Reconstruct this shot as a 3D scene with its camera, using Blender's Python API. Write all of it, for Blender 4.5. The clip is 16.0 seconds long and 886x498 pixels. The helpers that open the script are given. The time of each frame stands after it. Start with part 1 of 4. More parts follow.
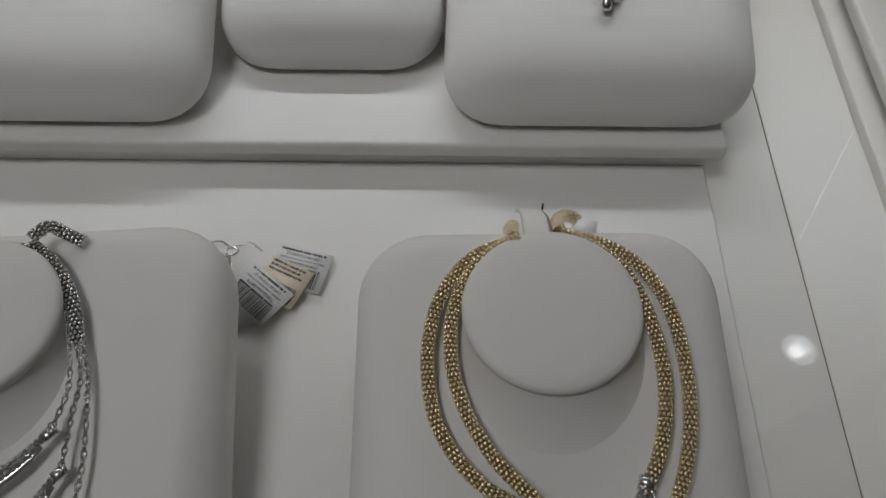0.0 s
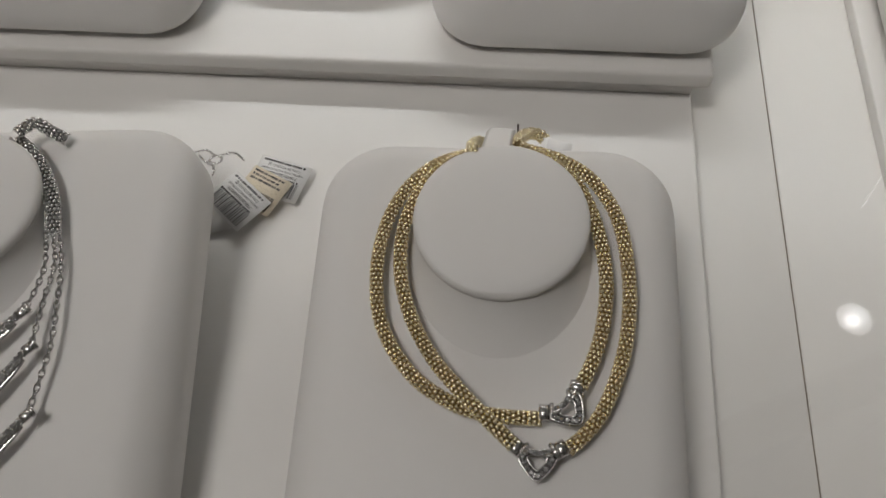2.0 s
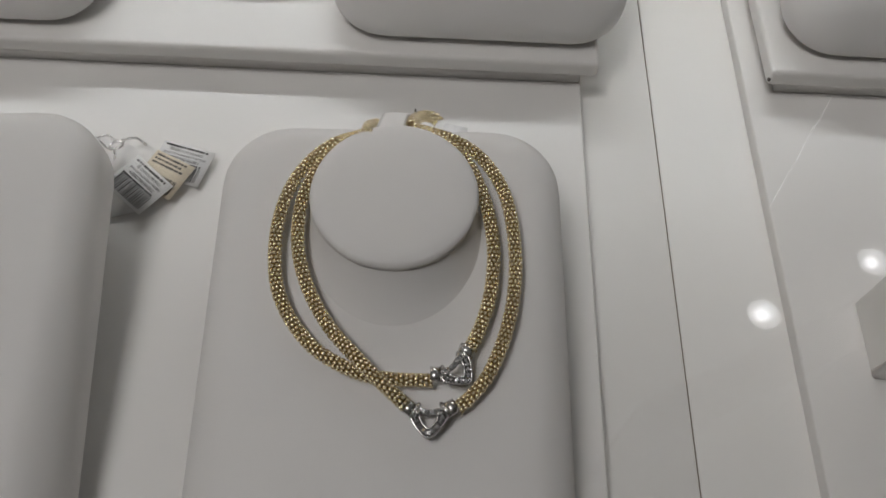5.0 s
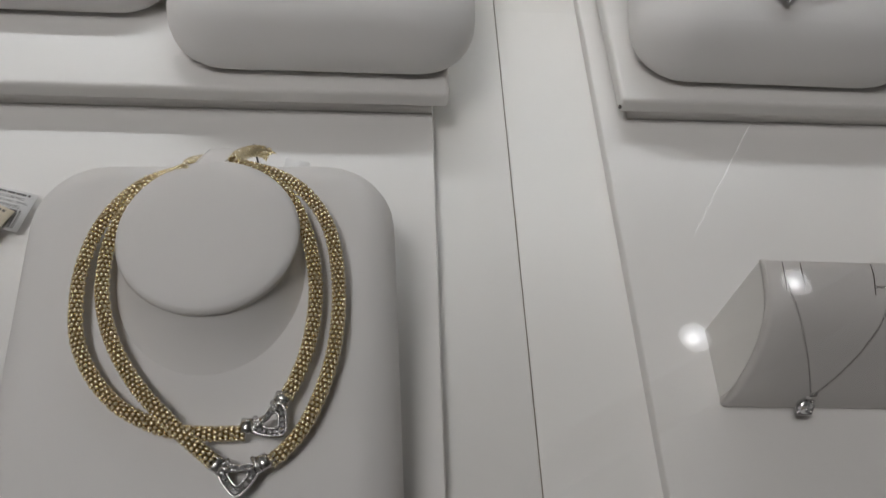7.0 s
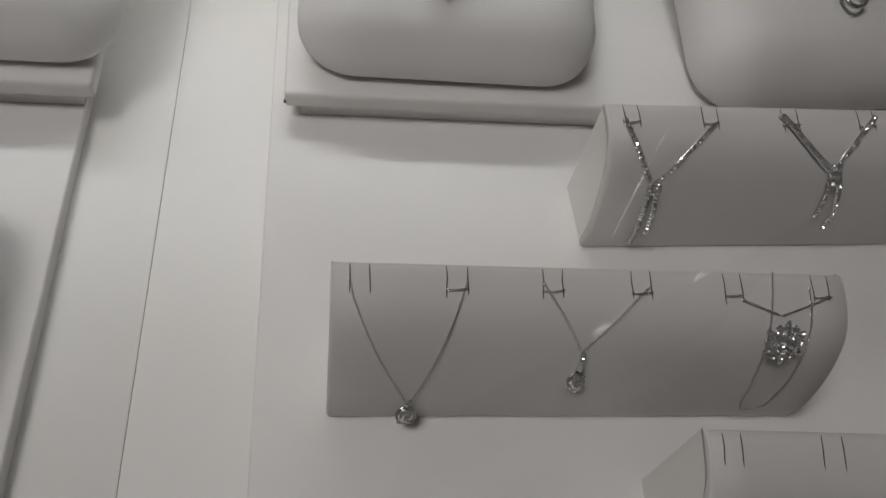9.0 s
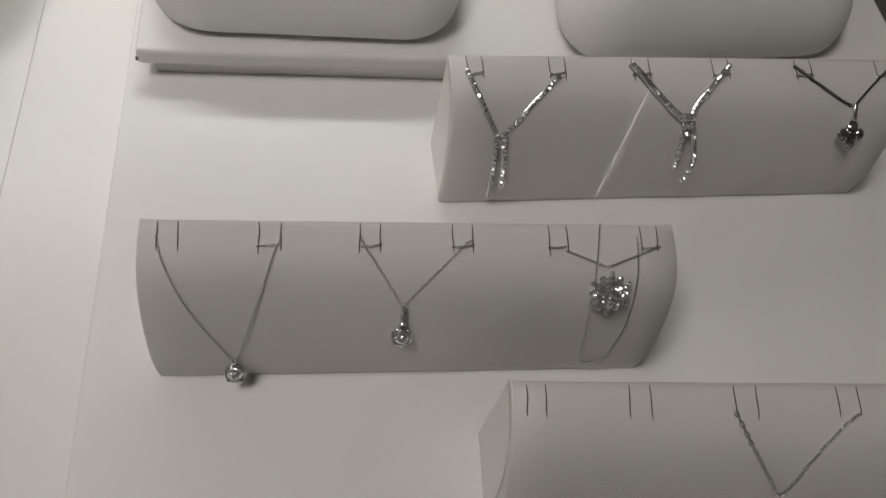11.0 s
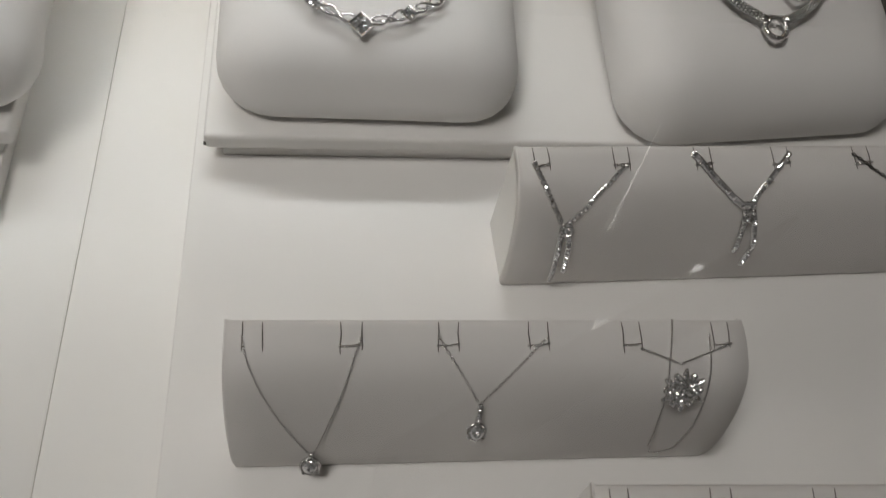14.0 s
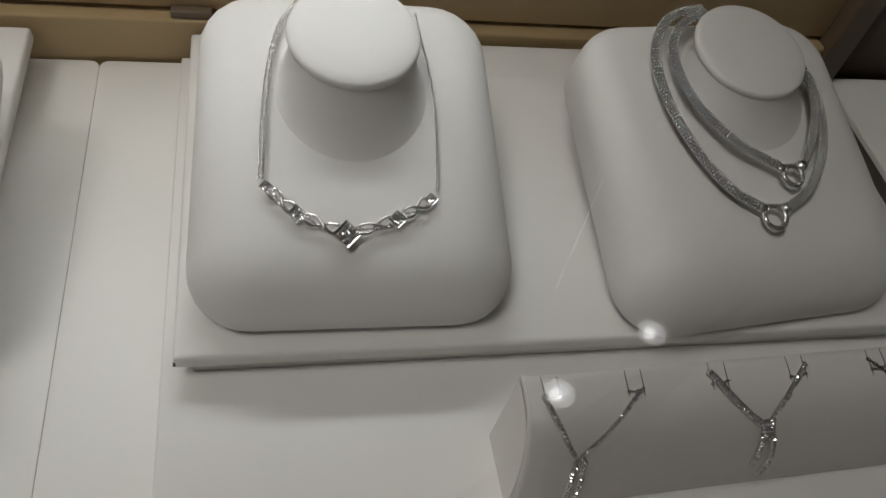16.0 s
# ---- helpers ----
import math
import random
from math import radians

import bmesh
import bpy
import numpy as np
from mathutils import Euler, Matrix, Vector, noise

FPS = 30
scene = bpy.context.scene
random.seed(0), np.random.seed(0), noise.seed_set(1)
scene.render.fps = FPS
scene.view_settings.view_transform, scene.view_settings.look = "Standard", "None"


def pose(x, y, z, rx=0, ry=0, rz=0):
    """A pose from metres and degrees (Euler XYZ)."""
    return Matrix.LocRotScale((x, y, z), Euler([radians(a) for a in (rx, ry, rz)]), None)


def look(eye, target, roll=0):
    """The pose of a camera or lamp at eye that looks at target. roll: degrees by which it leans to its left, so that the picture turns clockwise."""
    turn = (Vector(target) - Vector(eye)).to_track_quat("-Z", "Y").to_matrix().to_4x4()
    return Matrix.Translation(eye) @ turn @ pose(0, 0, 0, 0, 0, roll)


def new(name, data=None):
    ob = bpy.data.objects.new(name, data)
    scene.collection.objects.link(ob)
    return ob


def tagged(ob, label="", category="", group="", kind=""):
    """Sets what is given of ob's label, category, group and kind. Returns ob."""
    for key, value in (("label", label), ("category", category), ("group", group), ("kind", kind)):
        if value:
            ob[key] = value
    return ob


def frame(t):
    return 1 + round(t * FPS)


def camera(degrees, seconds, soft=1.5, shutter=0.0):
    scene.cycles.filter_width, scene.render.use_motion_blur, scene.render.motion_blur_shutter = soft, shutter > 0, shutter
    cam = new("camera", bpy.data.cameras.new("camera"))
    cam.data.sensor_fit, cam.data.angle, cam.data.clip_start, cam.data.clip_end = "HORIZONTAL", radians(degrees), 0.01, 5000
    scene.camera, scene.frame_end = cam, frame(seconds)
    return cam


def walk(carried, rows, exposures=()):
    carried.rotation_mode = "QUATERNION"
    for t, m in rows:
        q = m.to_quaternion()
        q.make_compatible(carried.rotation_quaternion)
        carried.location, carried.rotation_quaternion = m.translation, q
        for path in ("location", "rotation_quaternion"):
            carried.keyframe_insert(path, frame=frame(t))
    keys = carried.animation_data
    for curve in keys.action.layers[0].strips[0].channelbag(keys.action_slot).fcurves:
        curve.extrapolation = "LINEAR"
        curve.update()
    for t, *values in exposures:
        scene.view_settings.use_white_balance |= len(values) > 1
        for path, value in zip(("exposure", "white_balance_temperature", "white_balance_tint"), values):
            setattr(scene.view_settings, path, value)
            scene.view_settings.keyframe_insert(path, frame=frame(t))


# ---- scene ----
cam = camera(58.5, 16.0, soft=1.3)
PATH = [
    (0, (0.0298, -0.0061, 0.313), (-0.0043, 1.087, -1.361), -0.8),
    (0.5, (0.0545, -0.0131, 0.303), (0.0826, 1.0566, -1.387), 2.1),
    (1, (0.0666, -0.0126, 0.301), (0.0797, 0.9817, -1.434), 2.5),
    (1.5, (0.0664, -0.0176, 0.307), (0.0145, 1.0032, -1.412), -0.0),
    (2, (0.0692, -0.0227, 0.31), (-0.1012, 0.9616, -1.423), -5.1),
    (2.5, (0.0651, -0.0255, 0.315), (-0.0779, 0.8636, -1.471), -4.3),
    (3, (0.0576, -0.0372, 0.34), (0.0031, 0.8355, -1.459), 2.5),
    (3.2, (0.0554, -0.0422, 0.341), (-0.0027, 0.8417, -1.452), 2.3),
    (5.3, (0.0966, -0.0387, 0.31), (0.1447, 0.9792, -1.411), 4.2),
    (5.5, (0.1067, -0.0361, 0.307), (0.188, 0.9855, -1.41), 5.5),
    (6, (0.1168, -0.0335, 0.306), (0.2319, 1.0078, -1.398), 6.5),
    (6.5, (0.1198, -0.0336, 0.305), (0.2518, 1.0061, -1.399), 6.7),
    (7, (0.1279, -0.0309, 0.306), (0.2866, 1.0518, -1.367), 7.7),
    (7.5, (0.187, -0.0302, 0.304), (0.3664, 1.0707, -1.356), 9.2),
    (8, (0.218, -0.0294, 0.302), (0.4436, 1.0497, -1.367), 11.2),
    (8.5, (0.2411, -0.0283, 0.305), (0.4951, 1.0348, -1.37), 12.3),
    (9, (0.2681, -0.0283, 0.304), (0.5748, 1.0527, -1.35), 14.1),
    (9.5, (0.2891, -0.0281, 0.303), (0.6029, 1.0266, -1.368), 14.7),
    (10, (0.3021, -0.0296, 0.306), (0.591, 1.0571, -1.348), 13.1),
    (10.2, (0.3101, -0.0299, 0.307), (0.5897, 1.0241, -1.369), 13.2),
    (12.3, (0.3396, -0.0421, 0.308), (0.7563, 0.9307, -1.389), 17.2),
    (12.5, (0.3367, -0.04, 0.309), (0.7398, 0.9443, -1.385), 16.8),
    (13, (0.3298, -0.0367, 0.309), (0.7036, 0.9647, -1.382), 16.0),
    (13.5, (0.3243, -0.0255, 0.313), (0.6674, 0.9871, -1.378), 14.6),
    (14, (0.3067, -0.0128, 0.322), (0.6089, 1.0534, -1.342), 13.2),
    (14.5, (0.2743, 0.0015, 0.34), (0.5419, 1.1581, -1.269), 12.9),
    (15, (0.2596, 0.01, 0.357), (0.511, 1.1612, -1.259), 11.2),
    (15.5, (0.2821, 0.0482, 0.35), (0.6497, 1.2049, -1.239), 13.5),
    (16, (0.2898, 0.0679, 0.338), (0.7306, 1.2259, -1.231), 15.5),
]
EXPOSURES = [(0.0, -0.72, 6050, 10), (0.5, -0.54, 6200, 11), (1.5, -0.36, 6350, 11), (3.0, -0.24, 6450, 11), (5.5, -0.34, 6150, 11), (9.0, -0.26, 6200, 12), (10.2, -0.10, 6300, 12), (12.5, 0.13, 6450, 10), (14.0, -0.02, 6350, 10), (15.0, -0.22, 6300, 10), (16.0, -0.53, 6350, 9)]
walk(cam, [(t, look(eye, target, roll)) for t, eye, target, roll in PATH], EXPOSURES)

# ---- world and light ----
world = bpy.data.worlds.new("shop_air")
scene.world = world
world.use_nodes = True
world.node_tree.nodes["Background"].inputs[0].default_value = (0.9, 0.93, 1.0, 1)
world.node_tree.nodes["Background"].inputs[1].default_value = 0.06


def area_lamp(name, m, sx, sy, watts, colour):
    lamp = bpy.data.lights.new(name, "AREA")
    lamp.shape, lamp.size, lamp.size_y, lamp.energy, lamp.color = "RECTANGLE", sx, sy, watts, colour
    ob = new(name, lamp)
    ob.matrix_basis = m
    return ob


STRIP_WATTS = 0.6
led = area_lamp("strip_light_glow", look((-0.42, 0.455, 0.262), (-0.42, 0.29, 0.0)), 1.70, 0.016, STRIP_WATTS, (0.985, 1.0, 0.985))
led.data.spread = radians(78)
SPOTS = ((2.06, 2.09, 0.12), (2.82, 2.49, 0.05))
for sx, sy, watts in SPOTS:
    glow = area_lamp("downlight_glow", look((sx, sy, 4.475), (sx * 0.8, sy * 0.8, 0.0)), 0.12, 0.12, watts, (0.90, 0.95, 1.0))
    glow.data.shape = "DISK"
# Soft warm fill from overhead, added out of view; no known fitting hangs there.
FILL_PANELS = ((-1.5, -0.45, 0.75, 63.0),)
for sx, sy, half, watts in FILL_PANELS:
    area_lamp("fill_panel_glow", pose(sx, sy, 4.46), half * 2, half * 2, watts, (1.0, 0.925, 0.85))


# ---- materials ----
def material(name, colour, rough=0.5, metal=0.0, vary=0.06, scale=40.0, bump=0.0, bump_scale=900.0, specks=0.0, emit=0.0, coat=0.0):
    """Principled surface with a slow stain, a fine grain and, where asked, rare dark specks."""
    mat = bpy.data.materials.new(name)
    mat.use_nodes = True
    nt = mat.node_tree
    b = nt.nodes["Principled BSDF"]
    b.inputs["Roughness"].default_value, b.inputs["Metallic"].default_value = rough, metal
    if coat:
        b.inputs["Coat Weight"].default_value = coat
    tc = nt.nodes.new("ShaderNodeTexCoord")
    big, fine = nt.nodes.new("ShaderNodeTexNoise"), nt.nodes.new("ShaderNodeTexNoise")
    big.inputs["Scale"].default_value, big.inputs["Detail"].default_value = scale, 4
    fine.inputs["Scale"].default_value, fine.inputs["Detail"].default_value = bump_scale, 3
    for n in (big, fine):
        nt.links.new(tc.outputs["Object"], n.inputs["Vector"])
    ramp = nt.nodes.new("ShaderNodeMapRange")
    ramp.inputs["To Min"].default_value, ramp.inputs["To Max"].default_value = 1 - vary, 1 + vary * 0.6
    nt.links.new(big.outputs["Fac"], ramp.inputs["Value"])
    mul = nt.nodes.new("ShaderNodeMix")
    mul.data_type, mul.blend_type = "RGBA", "MULTIPLY"
    mul.inputs["Factor"].default_value = 1.0
    mul.inputs["A"].default_value = (*colour, 1)
    nt.links.new(ramp.outputs["Result"], mul.inputs["B"])
    last = mul.outputs["Result"]
    if specks:
        vor, less, mix = nt.nodes.new("ShaderNodeTexVoronoi"), nt.nodes.new("ShaderNodeMath"), nt.nodes.new("ShaderNodeMix")
        vor.inputs["Scale"].default_value = 22
        less.operation = "LESS_THAN"
        less.inputs[1].default_value = specks
        nt.links.new(tc.outputs["Object"], vor.inputs["Vector"])
        nt.links.new(vor.outputs["Distance"], less.inputs[0])
        mix.data_type = "RGBA"
        mix.inputs["B"].default_value = (0.08, 0.07, 0.06, 1)
        nt.links.new(less.outputs[0], mix.inputs["Factor"])
        nt.links.new(last, mix.inputs["A"])
        last = mix.outputs["Result"]
    nt.links.new(last, b.inputs["Base Color"])
    rr = nt.nodes.new("ShaderNodeMapRange")
    rr.inputs["To Min"].default_value, rr.inputs["To Max"].default_value = max(rough - 0.08, 0.02), min(rough + 0.1, 1.0)
    nt.links.new(fine.outputs["Fac"], rr.inputs["Value"])
    nt.links.new(rr.outputs["Result"], b.inputs["Roughness"])
    if bump:
        bp = nt.nodes.new("ShaderNodeBump")
        bp.inputs["Strength"].default_value, bp.inputs["Distance"].default_value = bump, 0.0004
        nt.links.new(fine.outputs["Fac"], bp.inputs["Height"])
        nt.links.new(bp.outputs["Normal"], b.inputs["Normal"])
    if emit:
        b.inputs["Emission Color"].default_value, b.inputs["Emission Strength"].default_value = (*colour, 1), emit
    return mat


LEATHER = material("white_leatherette", (0.79, 0.778, 0.768), 0.55, vary=0.05, scale=25, bump=0.10, bump_scale=1400)
RAMP_LEATHER = material("ramp_leatherette", (0.68, 0.660, 0.645), 0.5, vary=0.06, scale=30, bump=0.3, bump_scale=1500)
DECK = material("white_laminate", (0.81, 0.798, 0.775), 0.42, vary=0.05, scale=9, bump=0.08, bump_scale=700, specks=0.012)
BOARD = material("wrapped_board", (0.79, 0.776, 0.758), 0.5, vary=0.07, scale=14, bump=0.15, bump_scale=1100)
BEIGE = material("beige_wood_panel", (0.46, 0.34, 0.18), 0.45, vary=0.14, scale=6, bump=0.2, bump_scale=300)
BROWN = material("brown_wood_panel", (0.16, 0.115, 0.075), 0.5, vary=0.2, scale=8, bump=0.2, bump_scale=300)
GAP = material("dark_gap", (0.09, 0.08, 0.066), 0.8)
SEAM = material("dark_seam", (0.30, 0.27, 0.23), 0.8)
CUT = material("cut_slit_lining", (0.13, 0.118, 0.105), 0.8)
GOLD = material("polished_gold", (1.0, 0.88, 0.60), 0.24, 1.0, vary=0.08, scale=120)
# Darkened gold: paints the shade in the gaps between mesh links.
GOLD_DEEP = material("gold_gap_shade", (0.30, 0.21, 0.09), 0.5, 0.6, vary=0.1, scale=150)
SILVER = material("polished_silver", (0.75, 0.745, 0.74), 0.22, 1.0, vary=0.06, scale=150)
FINE = material("fine_silver_wire", (0.80, 0.79, 0.78), 0.22, 1.0, vary=0.1, scale=300)
# Dark silver; under links and pavé its darkness stands in for shade in gaps.
SILVER_DEEP = material("dark_silver_and_gap_shade", (0.11, 0.106, 0.102), 0.45, 0.8, vary=0.12, scale=150)
GEM = material("clear_stone", (0.80, 0.81, 0.83), 0.1, 0.85, vary=0.05, scale=300, coat=0.6)
DARK_GEM = material("dark_stone", (0.03, 0.03, 0.035), 0.08, 0.0, vary=0.2, scale=200, coat=1.0)
SMOKE_GEM = material("smoky_pave", (0.24, 0.23, 0.24), 0.1, 0.8, vary=0.3, scale=400, coat=0.6)
PAPER = material("white_tag_paper", (0.82, 0.82, 0.82), 0.6, vary=0.04, scale=60)
CREAM = material("cream_tag_paper", (0.74, 0.66, 0.52), 0.6, vary=0.05, scale=60)
INK = material("printed_ink", (0.06, 0.06, 0.065), 0.6, vary=0.2, scale=400)
ALU = material("brushed_aluminium", (0.6, 0.6, 0.6), 0.35, 1.0, vary=0.1, scale=80)
ROOM = material("painted_room_wall", (0.62, 0.60, 0.57), 0.8, vary=0.08, scale=2)
CEIL = material("painted_ceiling", (0.80, 0.80, 0.79), 0.8, vary=0.06, scale=2)
CARPET = material("shop_carpet", (0.30, 0.27, 0.23), 0.95, vary=0.3, scale=30)
LAMP_FACE = material("lamp_lens", (1.0, 0.97, 0.93), 0.4, emit=4.0)
BULB = material("bulb_face", (1.0, 0.97, 0.93), 0.4, emit=16.0)
PANEL_FACE = material("panel_lens", (1.0, 0.95, 0.91), 0.4, emit=6.0)
STRIP_FACE = material("strip_lens", (1.0, 0.95, 0.88), 0.4, emit=6.0)

GLASS = bpy.data.materials.new("case_glass")
GLASS.use_nodes = True
gnt = GLASS.node_tree
gnt.nodes.remove(gnt.nodes["Principled BSDF"])
g_clear, g_gloss, g_mix, g_face, g_pow, g_map = (gnt.nodes.new("ShaderNode" + k) for k in ("BsdfTransparent", "BsdfGlossy", "MixShader", "LayerWeight", "Math", "MapRange"))
g_clear.inputs["Color"].default_value = (0.985, 0.99, 0.985, 1)
g_gloss.inputs["Roughness"].default_value = 0.02
g_pow.operation = "POWER"
g_pow.inputs[1].default_value = 5.0
g_map.inputs["To Min"].default_value = 0.04
g_face.inputs["Blend"].default_value = 0.5
gnt.links.new(g_face.outputs["Facing"], g_pow.inputs[0])
gnt.links.new(g_pow.outputs[0], g_map.inputs["Value"])
gnt.links.new(g_map.outputs[0], g_mix.inputs[0])
gnt.links.new(g_clear.outputs[0], g_mix.inputs[1])
gnt.links.new(g_gloss.outputs[0], g_mix.inputs[2])
gnt.links.new(g_mix.outputs[0], gnt.nodes["Material Output"].inputs[0])


# ---- building helpers ----
def part(name, geo, mat, parent=None, label="", smooth=True):
    """Links a bmesh or a Geo as one mesh object, under a thing or a part."""
    me = bpy.data.meshes.new(name)
    if isinstance(geo, bmesh.types.BMesh):
        geo.to_mesh(me)
        geo.free()
    else:
        me.from_pydata(geo.v, [], geo.f)
    me.materials.append(mat)
    if smooth:
        me.shade_smooth()
    ob = new(name, me)
    if parent:
        ob.parent = parent
    return tagged(ob, label)


def thing(name, m, label, category, group="", kind=""):
    ob = new(name)
    ob.empty_display_size = 0.02
    ob.matrix_basis = m
    return tagged(ob, label, category, group, kind)


class Geo:
    """Plain lists of points and faces, for meshes of many small pieces."""
    def __init__(self):
        self.v, self.f = [], []

    def add(self, vs, fs):
        n = len(self.v)
        self.v += [tuple(p) for p in vs]
        self.f += [tuple(n + i for i in q) for q in fs]


def box(x0, x1, y0, y1, z0, z1, bevel=0.0, segs=2):
    bm = bmesh.new()
    bmesh.ops.create_cube(bm, size=1, matrix=Matrix.Translation(((x0 + x1) / 2, (y0 + y1) / 2, (z0 + z1) / 2)) @ Matrix.Diagonal((x1 - x0, y1 - y0, z1 - z0, 1)))
    if bevel:
        bmesh.ops.bevel(bm, geom=bm.edges[:], offset=bevel, segments=segs, affect="EDGES", profile=0.6)
    return bm


def slab(x0, x1, y0, y1, z0, z1, r):
    """A flat panel with rounded upright corners and softened edges."""
    bm = box(x0, x1, y0, y1, z0, z1)
    up = [e for e in bm.edges if abs(e.verts[0].co.z - e.verts[1].co.z) > 1e-5]
    bmesh.ops.bevel(bm, geom=up, offset=r, segments=6, affect="EDGES", profile=0.5)
    rim = [e for e in bm.edges if e.verts[0].co.z > z1 - 1e-6 and e.verts[1].co.z > z1 - 1e-6]
    bmesh.ops.bevel(bm, geom=rim, offset=0.0004, segments=2, affect="EDGES", profile=0.5)
    return bm


def glide(pts, step):
    """Even points along a smooth line through pts."""
    p = [Vector(q) for q in pts]
    p = [2 * p[0] - p[1]] + p + [2 * p[-1] - p[-2]]
    dense = []
    for a, b, c, d in zip(p, p[1:], p[2:], p[3:]):
        for k in range(16):
            t = k / 16
            dense.append(0.5 * (2 * b + (c - a) * t + (2 * a - 5 * b + 4 * c - d) * t * t + (3 * b - a - 3 * c + d) * t ** 3))
    dense.append(p[-2])
    out, left = [dense[0]], step
    for a, b in zip(dense, dense[1:]):
        span = (b - a).length
        pos = 0.0
        while span - pos >= left:
            pos += left
            out.append(a + (b - a) * (pos / span))
            left = step
        left -= span - pos
    return out


def frames(line, up=Vector((0, 0, 1))):
    out = []
    for i, p in enumerate(line):
        t = (line[min(i + 1, len(line) - 1)] - line[max(i - 1, 0)]).normalized()
        s = t.cross(up).normalized()
        out.append((p, t, s, s.cross(t).normalized()))
    return out


def tube(line, rw, rh=None, sides=8, up=Vector((0, 0, 1)), taper=False):
    """A swept tube, rw wide and rh high (radii), with closed ends."""
    rh = rh or rw
    g = Geo()
    fr = frames(line, up)
    for i, (p, t, s, u) in enumerate(fr):
        k = 1.0 if not taper else max(0.15, math.sin(math.pi * (i + 0.5) / len(fr)) ** 0.5)
        g.v += [tuple(p + s * math.cos(a) * rw * k + u * math.sin(a) * rh * k) for a in (2 * math.pi * j / sides for j in range(sides))]
    for i in range(len(fr) - 1):
        for j in range(sides):
            a, b = i * sides + j, i * sides + (j + 1) % sides
            g.f.append((a, a + sides, b + sides, b))
    g.f.append(tuple(range(sides)))
    g.f.append(tuple(reversed(range((len(fr) - 1) * sides, len(fr) * sides))))
    return g


def ring(g, c, ax, ay, az, ra, rb, wire, major=10, minor=4):
    """An oval wire ring round c in the plane of ax, ay."""
    vs, fs = [], []
    for i in range(major):
        a = 2 * math.pi * i / major
        out = ax * math.cos(a) * ra + ay * math.sin(a) * rb
        n = out.normalized()
        for j in range(minor):
            b = 2 * math.pi * j / minor
            vs.append(c + out + n * math.cos(b) * wire + az * math.sin(b) * wire)
    for i in range(major):
        for j in range(minor):
            p, q = i * minor + j, ((i + 1) % major) * minor + j
            p2, q2 = i * minor + (j + 1) % minor, ((i + 1) % major) * minor + (j + 1) % minor
            fs.append((p, q, q2, p2))
    g.add(vs, fs)


SPARK = random.Random(11)


def stone(g, c, ax, ay, az, r, sides=8, high=0.55):
    """A cut stone: girdle, crown facets and table, each set a little askew as hand-set stones are."""
    tip = ax * SPARK.uniform(-0.35, 0.35) + ay * SPARK.uniform(-0.35, 0.35)
    vs = [c - az * r * 0.5]
    for rad, h, turn in ((1.0, 0.0, 0.0), (0.58, high, 0.5)):
        for i in range(sides):
            a = 2 * math.pi * (i + turn) / sides
            d = ax * math.cos(a) + ay * math.sin(a)
            vs.append(c + d * r * rad + az * r * (h + d.dot(tip) * (1.2 if h else 0.2)))
    fs = [(0, 1 + (i + 1) % sides, 1 + i) for i in range(sides)]
    for i in range(sides):
        a, b, t, u = 1 + i, 1 + (i + 1) % sides, 1 + sides + i, 1 + sides + (i - 1) % sides
        fs += [(a, b, t), (a, t, u)]
    fs.append(tuple(1 + sides + i for i in range(sides)))
    g.add(vs, fs)


def brilliant(g, c, ax, ay, az, r):
    """A large round stone: three rings of facets broken up by their uneven heights."""
    rings = ((1.0, 0.0, 8), (0.78, 0.34, 8), (0.46, 0.52, 8), (0.2, 0.44, 8))
    vs = [c + az * r * 0.2]
    for k, (rad, h, n) in enumerate(rings):
        for i in range(n):
            a = 2 * math.pi * (i + 0.5 * (k % 2)) / n
            vs.append(c + (ax * math.cos(a) + ay * math.sin(a)) * r * rad + az * r * (h + SPARK.uniform(-0.16, 0.16) * (k > 0)))
    fs = []
    for k in range(3):
        for i in range(8):
            a, b, t, u = 1 + k * 8 + i, 1 + k * 8 + (i + 1) % 8, 9 + k * 8 + i, 9 + k * 8 + (i + 1) % 8
            fs += [(a, b, t), (b, u, t)]
    fs += [(25 + i, 25 + (i + 1) % 8, 0) for i in range(8)]
    g.add(vs, fs)


def mesh_strand(pts, width, high, links_mat, core_mat, parent, label, pitch=0.0018, around=5):
    """A woven mesh strand: staggered rows of small domed links over a core coloured dark as the shade between them."""
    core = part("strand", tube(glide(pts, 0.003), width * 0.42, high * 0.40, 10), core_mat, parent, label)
    g = Geo()
    for i, (p, t, s, u) in enumerate(frames(glide(pts, pitch))):
        for j in range(around):
            a = radians(-15 + 210 * (j + 0.5 * (i % 2)) / around)
            out = s * math.cos(a) * width * 0.5 + u * math.sin(a) * high * 0.5
            n = (s * math.cos(a) / width + u * math.sin(a) / high).normalized()
            side = t.cross(n)
            lay = (t * 0.95 + n * 0.30).normalized()
            stone(g, p + out * 0.93, lay * pitch * 0.66, side * width * 0.150, lay.cross(side) * 0.0008, 1.0, 6, 0.8)
    part("links", g, links_mat, core)
    return core


def cable(pts, pitch, wire, mat, parent, name="chain", label="", up=Vector((0, 0, 1))):
    """A fine cable chain of ovals that lie and stand by turns."""
    g = Geo()
    for i, (p, t, s, u) in enumerate(frames(glide(pts, pitch), up)):
        ay2 = (s + u).normalized() if i % 2 else (s - u).normalized()
        ring(g, p, t, ay2, t.cross(ay2), pitch * 0.66, pitch * 0.34, wire, 7, 3)
    return part(name, g, mat, parent, label)


